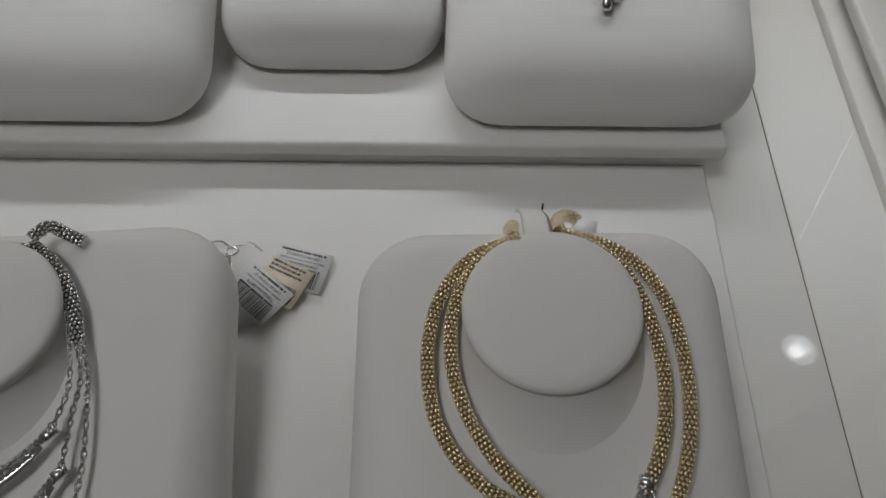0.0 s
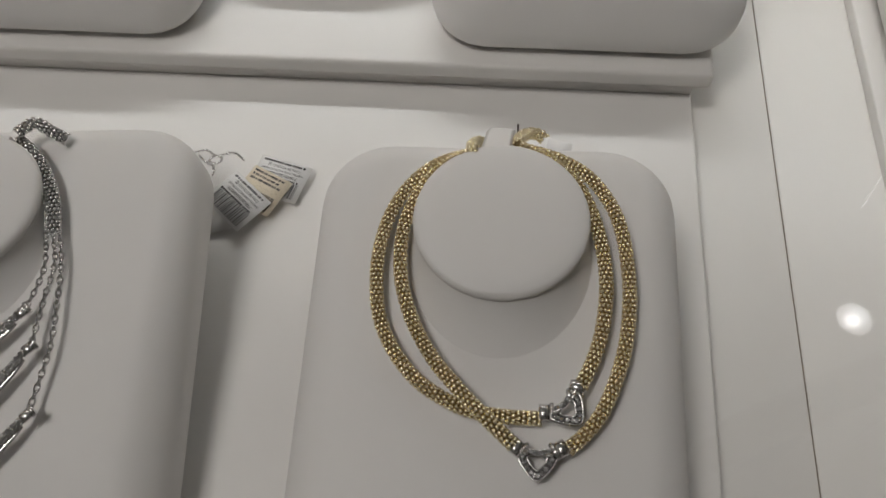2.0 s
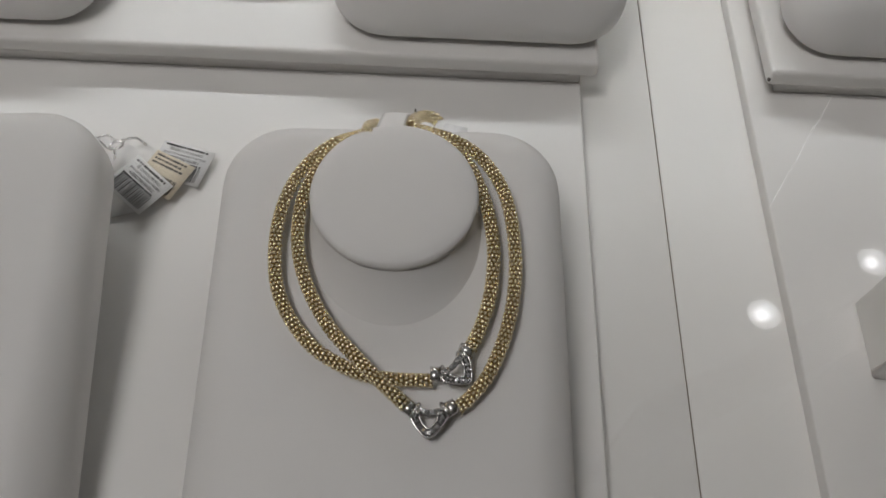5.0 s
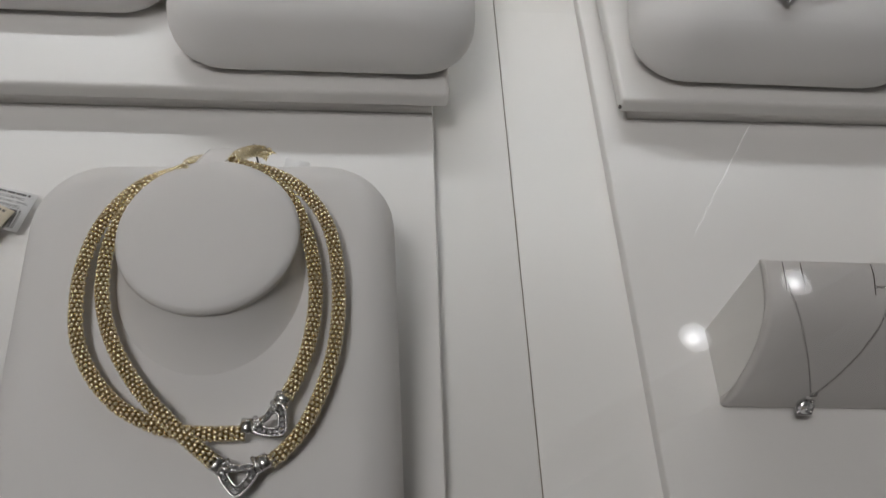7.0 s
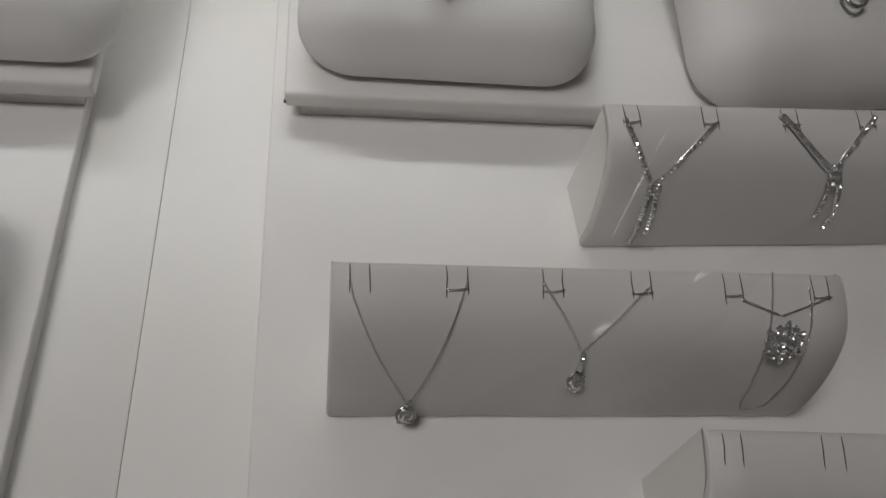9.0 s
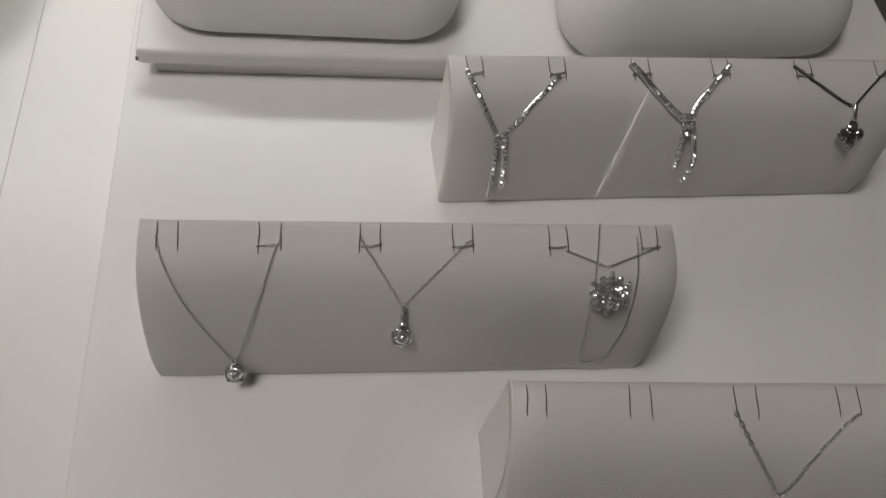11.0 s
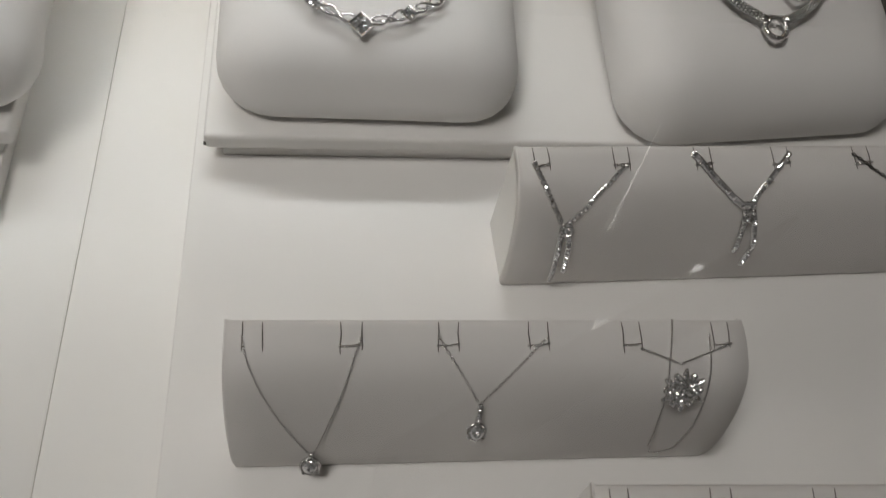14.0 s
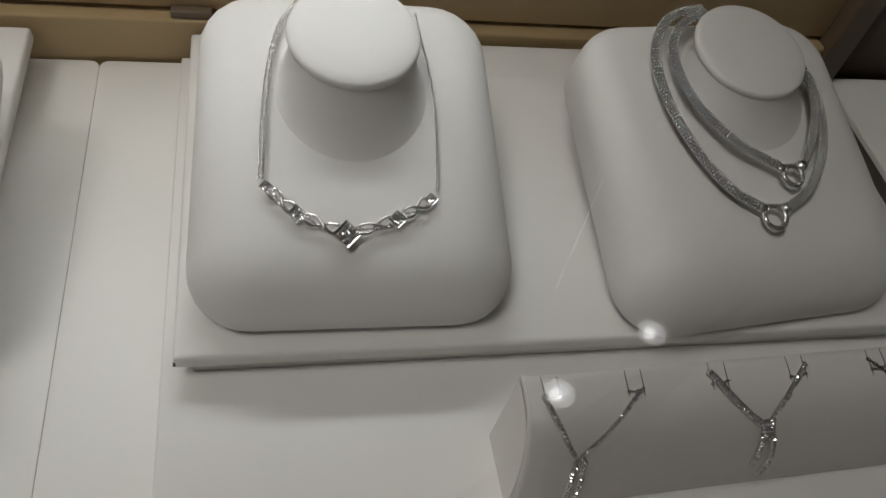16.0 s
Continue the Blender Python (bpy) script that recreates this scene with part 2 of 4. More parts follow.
def stone_row(pts, pitch, r, parent, up=Vector((0, 0, 1)), name="stone_row", label=""):
    """A row of round stones in square cups."""
    cups, gems = Geo(), Geo()
    for p, t, s, u in frames(glide(pts, pitch), up):
        ring(cups, p - u * r * 0.1, t, s, u, r * 1.0, r * 1.0, r * 0.24, 6, 3)
        stone(cups, p - u * r * 0.5, t, s, u, r * 0.85, 4, 0.1)
        stone(gems, p + u * r * 0.1, t, s, u, r * 0.85)
    row = part(name, cups, SILVER, parent, label, smooth=False)
    part("stones", gems, GEM, row, smooth=False)
    return row


# ---- the case and the room ----
def structure(ob, label, category):
    return tagged(ob, label, category, kind="structure")


structure(part("deck_panel_1", slab(-1.28, 0.1938, -0.16, 0.4730, -0.026, -0.0089, 0.006), DECK), "smooth white laminate base panel of the showcase", "display deck")
structure(part("deck_panel_2", slab(0.1942, 0.688, -0.16, 0.4720, -0.026, -0.008, 0.006), DECK), "smooth white laminate base panel with faint specks", "display deck")
structure(part("deck_panel_3", box(0.709, 1.3, -0.16, 0.478, -0.026, -0.008, 0.0012), DECK), "white laminate base panel beyond the dark divider", "display deck")
structure(part("deck_gap", box(-1.30, 1.32, -0.17, 0.5, -0.05, -0.0262), GAP), "dark recess beneath the white base panels", "recess")
structure(part("deck_seam", box(0.19390, 0.19416, -0.15, 0.470, -0.0255, -0.0086), SEAM), "hairline seam between two base panels", "seam")
structure(part("tray_1", box(-1.24, 0.1545, -0.14, 0.4675, -0.0088, 0.0, 0.0011), BOARD), "white wrapped tray board on the base panel", "tray")
structure(part("tray_2", box(0.2425, 0.672, -0.14, 0.4675, -0.0079, 0.0, 0.0011), BOARD), "white wrapped tray board on the base panel", "tray")


def platform(name, x0, x1):
    ob = thing(name, pose((x0 + x1) / 2, 0.247, 0.0), "raised white platform with an overhanging rounded lip", "platform", "", "structure")
    w = (x1 - x0) / 2
    part("plinth", box(-w + 0.008, w - 0.008, 0.0034, 0.219, 0.0005, 0.0085), BOARD, ob)
    top = part("top_board", box(-w, w, 0.0, 0.222, 0.0085, 0.018, 0.0028, 4), BOARD, ob)
    part("corner_wear", box(-w - 0.0002, -w + 0.0010, -0.0002, 0.0012, 0.0115, 0.0132), CUT, top)
    return ob


platform("platform_1", -1.22, 0.1615)
platform("platform_2", 0.2495, 0.664)

structure(part("wall_back_rail", box(-1.30, 0.6885, 0.4745, 0.50, -0.026, 0.0215, 0.0015), BEIGE), "beige wood rail along the back of the case", "rail")
structure(part("wall_back_gap", box(-1.30, 0.6885, 0.490, 0.502, 0.0217, 0.0245), GAP), "dark slit under the sliding back door", "gap")
door = structure(part("door_back", box(-1.30, 0.6885, 0.4835, 0.50, 0.0247, 0.275, 0.0012), BEIGE), "beige wood sliding door at the back of the case", "door")
part("door_catch", box(0.238, 0.262, 0.4765, 0.4835, 0.0217, 0.0270, 0.001), BROWN, door, "small dark brown catch")
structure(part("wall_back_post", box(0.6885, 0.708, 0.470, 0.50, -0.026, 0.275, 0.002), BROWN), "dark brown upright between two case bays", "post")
structure(part("deck_divider", box(0.6885, 0.7085, -0.16, 0.4695, -0.027, -0.012), GAP), "dark joint between two case bays", "joint")
# The next bay's dimness is coloured in: dark brown in place of the beige.
structure(part("wall_back_far", box(0.708, 1.32, 0.4835, 0.50, -0.026, 0.275), BROWN), "wood back of the next bay, its shade put into a dark brown colour", "wall")
structure(part("wall_left", box(-1.32, -1.30, -0.17, 0.50, -0.026, 0.275), BEIGE), "beige wood end panel of the case", "wall")
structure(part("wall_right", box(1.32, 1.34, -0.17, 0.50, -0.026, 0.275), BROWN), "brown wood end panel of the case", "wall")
glass_top = structure(part("glass_top", box(-1.32, 1.34, -0.19, 0.502, 0.2765, 0.2825), GLASS, smooth=False), "clear glass top of the showcase", "glass top")
glass_front = structure(part("glass_front", box(-1.32, 1.34, -0.19, -0.184, -0.05, 0.2755), GLASS, smooth=False), "clear glass front of the showcase", "glass front")
for pane in (glass_top, glass_front):
    pane.visible_shadow = False
structure(part("case_base", box(-1.34, 1.36, -0.2, 0.52, -0.95, -0.051, 0.004), BEIGE), "beige wood cabinet under the showcase", "cabinet")
structure(part("floor", box(-5, 5.5, -5, 5, -1.0, -0.951), CARPET), "dark grey-brown shop carpet", "floor")
structure(part("ceiling", box(-5, 5.5, -5, 5, 4.5, 4.6), CEIL), "plain grey painted shop ceiling", "ceiling")
for name, b in (("wall_north", (-5, 5.5, 5.0, 5.1)), ("wall_south", (-5, 5.5, -5.1, -5.0)), ("wall_west", (-5.1, -5, -5, 5)), ("wall_east", (5.5, 5.6, -5, 5))):
    structure(part(name, box(b[0], b[1], b[2], b[3], -0.95, 4.5), ROOM), "plain painted shop wall", "wall")

strip = thing("strip_light", pose(-0.42, 0.462, 0.262), "slim aluminium strip light under the glass at the back", "lamp")
part("housing", box(-0.86, 0.86, -0.012, 0.018, 0.004, 0.0142, 0.001), ALU, strip)
part("lens", box(-0.855, 0.855, -0.009, 0.009, 0.0015, 0.0038, 0.0008), STRIP_FACE, strip)

for sx, sy, _ in SPOTS:
    spot = thing("downlight", pose(sx, sy, 4.5), "round recessed white ceiling downlight", "lamp", "ceiling downlights")
    g = Geo()
    ring(g, Vector((0, 0, -0.006)), Vector((1, 0, 0)), Vector((0, 1, 0)), Vector((0, 0, 1)), 0.112, 0.112, 0.012, 32, 8)
    part("rim", g, ALU, spot)
    bm = bmesh.new()
    bmesh.ops.create_cone(bm, cap_ends=True, segments=32, radius1=0.055, radius2=0.1, depth=0.012, matrix=Matrix.Translation((0, 0, -0.007)))
    part("lamp_lens", bm, LAMP_FACE, spot, smooth=False)
    bm = bmesh.new()
    bmesh.ops.create_cone(bm, cap_ends=True, segments=24, radius1=0.034, radius2=0.042, depth=0.016, matrix=Matrix.Translation((-0.022, -0.012, -0.016)))
    part("bulb", bm, BULB, spot, "bright bulb face", smooth=False)


# Body of the added overhead fill light.
for sx, sy, half, _ in FILL_PANELS:
    panel = thing("fill_panel", pose(sx, sy, 4.5), "square white fill light panel, added out of view overhead", "lamp", "ceiling panels")
    part("panel_frame", box(-half - 0.03, half + 0.03, -half - 0.03, half + 0.03, -0.03, -0.0005, 0.004), ALU, panel)
    part("panel_lens", box(-half, half, -half, half, -0.034, -0.0305), PANEL_FACE, panel, smooth=False)

# Invented board, never in view: it keeps the downlights' reflections off part of the glass.
sign = thing("downlight_blocker", pose(0.784, 0.561, 1.345, 0, 0, 27.6), "plain dark board on two rods, added unseen to block the downlights' reflections", "sign")
part("board", box(-0.45, 0.45, -0.004, 0.004, 0.0, 0.45, 0.002), BROWN, sign)
for x in (-0.24, 0.24):
    part("rod", tube([Vector((x, 0, 0.449)), Vector((x, 0, 1.8)), Vector((x, 0, 3.154))], 0.003, 0.003, 8, Vector((0, 1, 0))), ALU, sign)

tubes = thing("tube_light", pose(2.52, 3.30, 4.5), "slim ceiling fitting with one bare bright tube", "lamp")
part("tray", box(-0.40, 0.40, -0.62, 0.62, -0.012, -0.0005, 0.002), CEIL, tubes)
part("lamp_tube", tube([Vector((-0.31, -0.46, -0.03)), Vector((0.0, 0.03, -0.03)), Vector((0.31, 0.52, -0.03))], 0.0035, 0.0035, 8), LAMP_FACE, tubes)


# ---- necklace busts ----
def outline(w0, w1, length, r, inset, per=7):
    """A rounded outline, w0 wide at the bottom and w1 at the top."""
    pts = []
    for cx, cy, a0 in ((1, 1, 0), (-1, 1, 90), (-1, -1, 180), (1, -1, 270)):
        w = (w1 if cy > 0 else w0) / 2
        rr = max(r - inset * 0.6, 0.008)
        for i in range(per):
            a = radians(a0 + 90 * i / (per - 1))
            pts.append(((w - inset - rr) * cx + rr * math.cos(a), length / 2 + (length / 2 - inset - rr) * cy + rr * math.sin(a)))
    return pts


def pad_mesh(w0, w1, length, thick, r=0.028, soft=0.013, front=0.034):
    """A pillow: its top edge is full, its lower end falls away in a long soft curve."""
    g, edge = Geo(), 0.0055
    rows = [(0.004, 0.004, 0.0), (0.0012, 0.0012, 0.0012), (0.0, 0.0, 0.004)]
    for i in range(10):
        a = radians(10 * i)
        back_h = thick - soft + soft * math.sin(a) * 0.96
        front_h = edge + (thick - edge) * math.sin(a) * 0.985
        rows.append((soft * (1 - math.cos(a)), front * (1 - math.cos(a)), (back_h, front_h)))
    rows += [(soft + 0.010, front + 0.006, thick + 0.0002), (soft + 0.026, front + 0.018, thick + 0.0006)]
    n = 0
    for back_in, front_in, h in rows:
        back_o, front_o = outline(w0, w1, length, r, back_in), outline(w0, w1, length, r, front_in)
        n = len(back_o)
        for (bx, by), (fx, fy) in zip(back_o, front_o):
            k = min(max((fy + by) / 2 / length, 0.0), 1.0) ** 0.8
            z = h if isinstance(h, float) else h[0] * k + h[1] * (1 - k)
            g.v.append((fx + (bx - fx) * k, fy + (by - fy) * k, z))
    for k in range(len(rows) - 1):
        for i in range(n):
            a, b = k * n + i, k * n + (i + 1) % n
            g.f.append((a, b, b + n, a + n))
    g.f.append(tuple(reversed(range(n))))
    g.f.append(tuple(range((len(rows) - 1) * n, len(rows) * n)))
    return g


def neck_mesh(base, top, r_base, r_top, tilt, slope, depth=1.0):
    """The neck from base to the face at top, and the face's rim; tilt: degrees by which the face leans to the front."""
    g, sides = Geo(), 40
    b, t = Vector(base), Vector(top)
    rows = []
    for i in range(25):
        k = (i / 24) ** 2.4
        foot = 1 - math.sqrt(max(0.0, 1 - (1 - k) ** 2))
        r = r_top * 0.95 + (r_base - r_top * 0.95) * foot
        rows.append((b.lerp(t, k ** 1.15), r, slope * (1 - k) + tilt * k, 1 + (depth - 1) * foot))
    for c, r, lean, long in rows:
        m = Matrix.Rotation(radians(lean), 3, "X")
        g.v += [tuple(c + m @ Vector((math.cos(2 * math.pi * i / sides) * r, math.sin(2 * math.pi * i / sides) * r * long, 0))) for i in range(sides)]
    for k in range(len(rows) - 1):
        for i in range(sides):
            a, c = k * sides + i, k * sides + (i + 1) % sides
            g.f.append((a, c, c + sides, a + sides))
    return g


def face_mesh(r, tilt, depth=1.0):
    g, sides = Geo(), 48
    rows = ((0.93, -0.0035), (0.985, -0.0022), (1.0, -0.0006), (0.985, 0.001), (0.94, 0.0019), (0.8, 0.0026), (0.4, 0.0031))
    m = Matrix.Rotation(radians(tilt), 3, "X")
    for k, h in rows:
        g.v += [tuple(m @ Vector((math.cos(2 * math.pi * i / sides) * r * k, math.sin(2 * math.pi * i / sides) * r * k * depth, h))) for i in range(sides)]
    for k in range(len(rows) - 1):
        for i in range(sides):
            a, c = k * sides + i, k * sides + (i + 1) % sides
            g.f.append((a, c, c + sides, a + sides))
    g.f.append(tuple(reversed(range(sides))))
    g.f.append(tuple(range((len(rows) - 1) * sides, len(rows) * sides)))
    return g


def bust(x, y, z, yaw, slope, w0, w1, length, thick, face, r_face, tilt, label, group, depth=1.3, flare=1.16, front=0.042):
    """A padded necklace bust: its pad leans back by slope degrees from its bottom edge at (x, y, z); face: the place of the neck's face."""
    ob = thing("necklace_bust", pose(x, y, z, 0, 0, yaw), label, "display bust", group)
    pad = part("pad", pad_mesh(w0, w1, length, thick, front=front), LEATHER, ob)
    pad.matrix_basis = pose(0, 0, 0.0005, slope, 0, 0)
    inv = ob.matrix_basis.inverted()
    f = inv @ Vector(face)
    rise = math.tan(radians(slope))
    base_y = f.y - (0.010 if slope < 10 else 0.009)
    on_pad = thick / math.cos(radians(slope)) + base_y * rise
    neck = part("neck", neck_mesh((f.x, base_y, on_pad - 0.0006), f, r_face * flare, r_face, tilt, slope, depth), LEATHER, ob)
    fc = part("neck_face", face_mesh(r_face, tilt), LEATHER, ob)
    fc.matrix_basis = Matrix.Translation(f)
    back_y = length * math.cos(radians(slope)) * 0.86
    foot = back_y * rise
    if foot > 0.004:
        part("back_leg", box(-w1 * 0.32, w1 * 0.32, back_y - 0.004, back_y, 0.0004, foot, 0.0008), BOARD, ob)
    return ob


FRONT, REAR = "busts on the trays", "busts on the platforms"
bust(0.0665, -0.010, 0.0, 1.5, 7.4, 0.146, 0.143, 0.192, 0.0285, (0.0650, 0.1343, 0.059), 0.0332, 2, "white leatherette bust wearing a double gold mesh necklace", FRONT, front=0.024)
bust(-0.119, -0.012, 0.0, 5.0, 7.4, 0.148, 0.145, 0.192, 0.0285, (-0.1478, 0.1272, 0.059), 0.0332, 2, "white leatherette bust wearing a tiered silver bib necklace", FRONT, front=0.024)
bust(0.3310, 0.2575, 0.018, -0.6, 17.0, 0.152, 0.143, 0.166, 0.0315, (0.3319, 0.3622, 0.1058), 0.0310, 10, "white leatherette bust wearing a silver diamond-shaped link necklace", REAR, depth=1.12, flare=1.32)
bust(0.5430, 0.2500, 0.018, 5.5, 14.0, 0.166, 0.154, 0.168, 0.0385, (0.5380, 0.3648, 0.1035), 0.0308, 10, "white leatherette bust wearing a double silver mesh necklace", REAR, depth=1.12, flare=1.32)
bust(0.0985, 0.2575, 0.018, 0.0, 17.0, 0.152, 0.146, 0.156, 0.0315, (0.0985, 0.3640, 0.1058), 0.0310, 10, "white leatherette bust wearing a silver rope lariat", REAR, depth=1.12, flare=1.32)
bust(-0.170, 0.2575, 0.018, 0.0, 17.0, 0.152, 0.146, 0.156, 0.0315, (-0.170, 0.3640, 0.1058), 0.0310, 10, "plain white leatherette necklace bust on the platform", REAR, depth=1.12, flare=1.32)
bust(-0.036, 0.295, 0.018, 0.0, 17.0, 0.116, 0.110, 0.130, 0.0300, (-0.036, 0.3900, 0.0985), 0.0250, 10, "smaller white leatherette necklace bust set back", REAR, depth=1.12, flare=1.32)


# ---- gold double necklace ----
def on_front(x, y, lift=0.0):
    return (x, y, 0.0405 + (y - 0.04) * 0.13 + lift)


def heart_curve(c, size, turn, n=36):
    """A full, rounded heart round c, its point to the front before it is turned."""
    pts = []
    for i in range(n):
        a = 2 * math.pi * i / n
        hx = 0.98 * math.sin(a) - 0.10 * math.sin(3 * a)
        hy = 0.84 * math.cos(a) - 0.24 * math.cos(2 * a) - 0.12 * math.cos(a) ** 8 * (math.cos(a) > 0) + 0.02
        q = Matrix.Rotation(radians(turn), 3, "Z") @ Vector((hx * size, hy * size, 0))
        pts.append(Vector(on_front(c[0] + q.x, c[1] + q.y, c[2])))
    return pts + [pts[0]]


def cap(at, along, parent, wide, mat=SILVER, name="end_cap"):
    """A small metal cap with a bright bar across."""
    a = Vector(along).normalized()
    line = [Vector(at) - a * 0.0018, Vector(at), Vector(at) + a * 0.0018]
    ob = part(name, tube(line, wide, wide * 0.62, 12), mat, parent)
    s = a.cross(Vector((0, 0, 1))).normalized()
    part("bar", tube([Vector(at) + a * 0.0026 - s * wide, Vector(at) + a * 0.0026 + Vector((0, 0, 0.0008)), Vector(at) + a * 0.0026 + s * wide], 0.0009, 0.0014, 8), mat, ob)
    return ob


gold = thing("necklace", pose(0, 0, 0), "double strand gold mesh necklace with two silver heart links", "necklace")
OUT_R = ((0.0709, 0.1684), (0.0858, 0.1643), (0.0973, 0.1575), (0.1061, 0.146), (0.1108, 0.1327), (0.1131, 0.114), (0.1124, 0.0962), (0.1092, 0.0812), (0.1036, 0.0671), (0.0974, 0.0587), (0.0923, 0.0541))
IN_R = ((0.0725, 0.1672), (0.0842, 0.1611), (0.0935, 0.1523), (0.0997, 0.1396), (0.1034, 0.1253), (0.1047, 0.1115), (0.1033, 0.0959), (0.1, 0.0841), (0.0965, 0.0762))
OUT_L = ((0.0521, 0.1651), (0.0383, 0.1594), (0.0285, 0.1494), (0.0225, 0.137), (0.0199, 0.1227), (0.0203, 0.109), (0.023, 0.096), (0.0292, 0.0844), (0.0384, 0.0744), (0.0483, 0.0685), (0.0585, 0.0648), (0.0703, 0.0637), (0.083, 0.0639))
IN_L = ((0.0535, 0.1638), (0.0417, 0.158), (0.034, 0.1484), (0.0291, 0.136), (0.028, 0.1229), (0.0298, 0.1093), (0.0352, 0.0952), (0.0439, 0.0817), (0.054, 0.0707), (0.0636, 0.0619), (0.074, 0.0538))


def lifted(row, lo, hi):
    n = len(row) - 1
    return [on_front(x, y, lo + (hi - lo) * i / n) for i, (x, y) in enumerate(row)]


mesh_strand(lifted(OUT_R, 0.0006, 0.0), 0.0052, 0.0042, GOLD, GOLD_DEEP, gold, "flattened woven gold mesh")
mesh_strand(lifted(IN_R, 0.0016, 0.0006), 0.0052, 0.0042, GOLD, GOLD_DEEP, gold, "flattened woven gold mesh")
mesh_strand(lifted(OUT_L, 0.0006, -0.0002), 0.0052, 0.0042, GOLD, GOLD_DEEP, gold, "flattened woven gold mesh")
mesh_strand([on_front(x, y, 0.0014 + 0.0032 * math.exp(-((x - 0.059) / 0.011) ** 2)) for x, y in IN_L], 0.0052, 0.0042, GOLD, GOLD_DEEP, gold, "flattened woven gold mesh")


def heart(c, size, turn):
    """An open heart: a broad band between two fine rims, paved with stones, with a prong from each shoulder."""
    lift = c[2]
    rims = [heart_curve((c[0], c[1], lift), size * k, turn) for k in (1.30, 0.66)]
    g, n = Geo(), len(rims[0]) - 1
    for dz in (-0.0012, 0.0004):
        for rim in rims:
            g.v += [(q.x, q.y, q.z + dz) for q in rim[:-1]]
    for i in range(n):
        j = (i + 1) % n
        g.f += [(2 * n + i, 2 * n + j, 3 * n + j, 3 * n + i), (j, i, n + i, n + j), (i, j, 2 * n + j, 2 * n + i), (n + j, n + i, 3 * n + i, 3 * n + j)]
    body = part("heart_link", g, SILVER_DEEP, gold, "open silver heart paved with small stones", smooth=False)
    for rim, wide in zip(rims, (0.00042, 0.00036)):
        part("rim", tube([q + Vector((0, 0, 0.0005)) for q in rim], wide, 0.0006, 6), SILVER, body)
    gems = Geo()
    for i, q in enumerate(heart_curve((c[0], c[1], lift + 0.0007), size * 0.98, turn, 19)[:-1]):
        stone(gems, q, Vector((1, 0, 0)), Vector((0, 1, 0)), Vector((0, 0, 1)), 0.00098, 6, 0.7)
    part("stones", gems, GEM, body, smooth=False)
    spin = Matrix.Rotation(radians(turn), 3, "Z")
    for side in (-1, 1):
        ends = [spin @ Vector((side * size * k, size * h, 0)) for k, h in ((1.15, 0.50), (0.85, 0.36), (0.55, 0.36))]
        part("prong", tube([Vector(on_front(c[0] + q.x, c[1] + q.y, lift + 0.0018)) for q in ends], 0.0006, 0.0007, 8), SILVER, body)


heart((0.0822, 0.0493, 0.0012), 0.0047, 0)
heart((0.0920, 0.0668, 0.0024), 0.0045, 46)
for at, along in (((0.0750, 0.0534), (1, -0.6, 0)), ((0.0902, 0.0540), (-1, -0.6, 0)), ((0.0838, 0.0658), (1, 0, 0)), ((0.0950, 0.0752), (-0.3, -1, 0))):
    cap(on_front(*at, 0.0012), along, gold, 0.0029)
for coil in (((0.0700, 0.1710, 0.0560), (0.0705, 0.1800, 0.0490), (0.0740, 0.1880, 0.0420), (0.0785, 0.1895, 0.0395), (0.0815, 0.1870, 0.0385)),
             ((0.0520, 0.1690, 0.0545), (0.0512, 0.1750, 0.0490), (0.0520, 0.1810, 0.0430), (0.0535, 0.1850, 0.0390))):
    mesh_strand(coil, 0.0056, 0.0052, GOLD, GOLD_DEEP, gold, "gold mesh end tucked behind the neck")
tab_line = [Vector((0.0612, 0.1655, 0.0592)), Vector((0.0613, 0.1690, 0.0578)), Vector((0.0620, 0.186, 0.045)), Vector((0.0626, 0.206, 0.022)), Vector((0.0627, 0.2125, 0.0105))]
tab = tagged(part("neck_tab", tube(tab_line, 0.0058, 0.00035, 8), LEATHER), "white leatherette tab that holds the gold necklace's ends", "tab")
pin = tagged(part("pin", tube([Vector((0.0695, 0.2115, 0.0004)), Vector((0.0692, 0.2105, 0.0200))], 0.0005, 0.0005, 6), SILVER_DEEP), "small dark steel pin behind the bust", "pin")


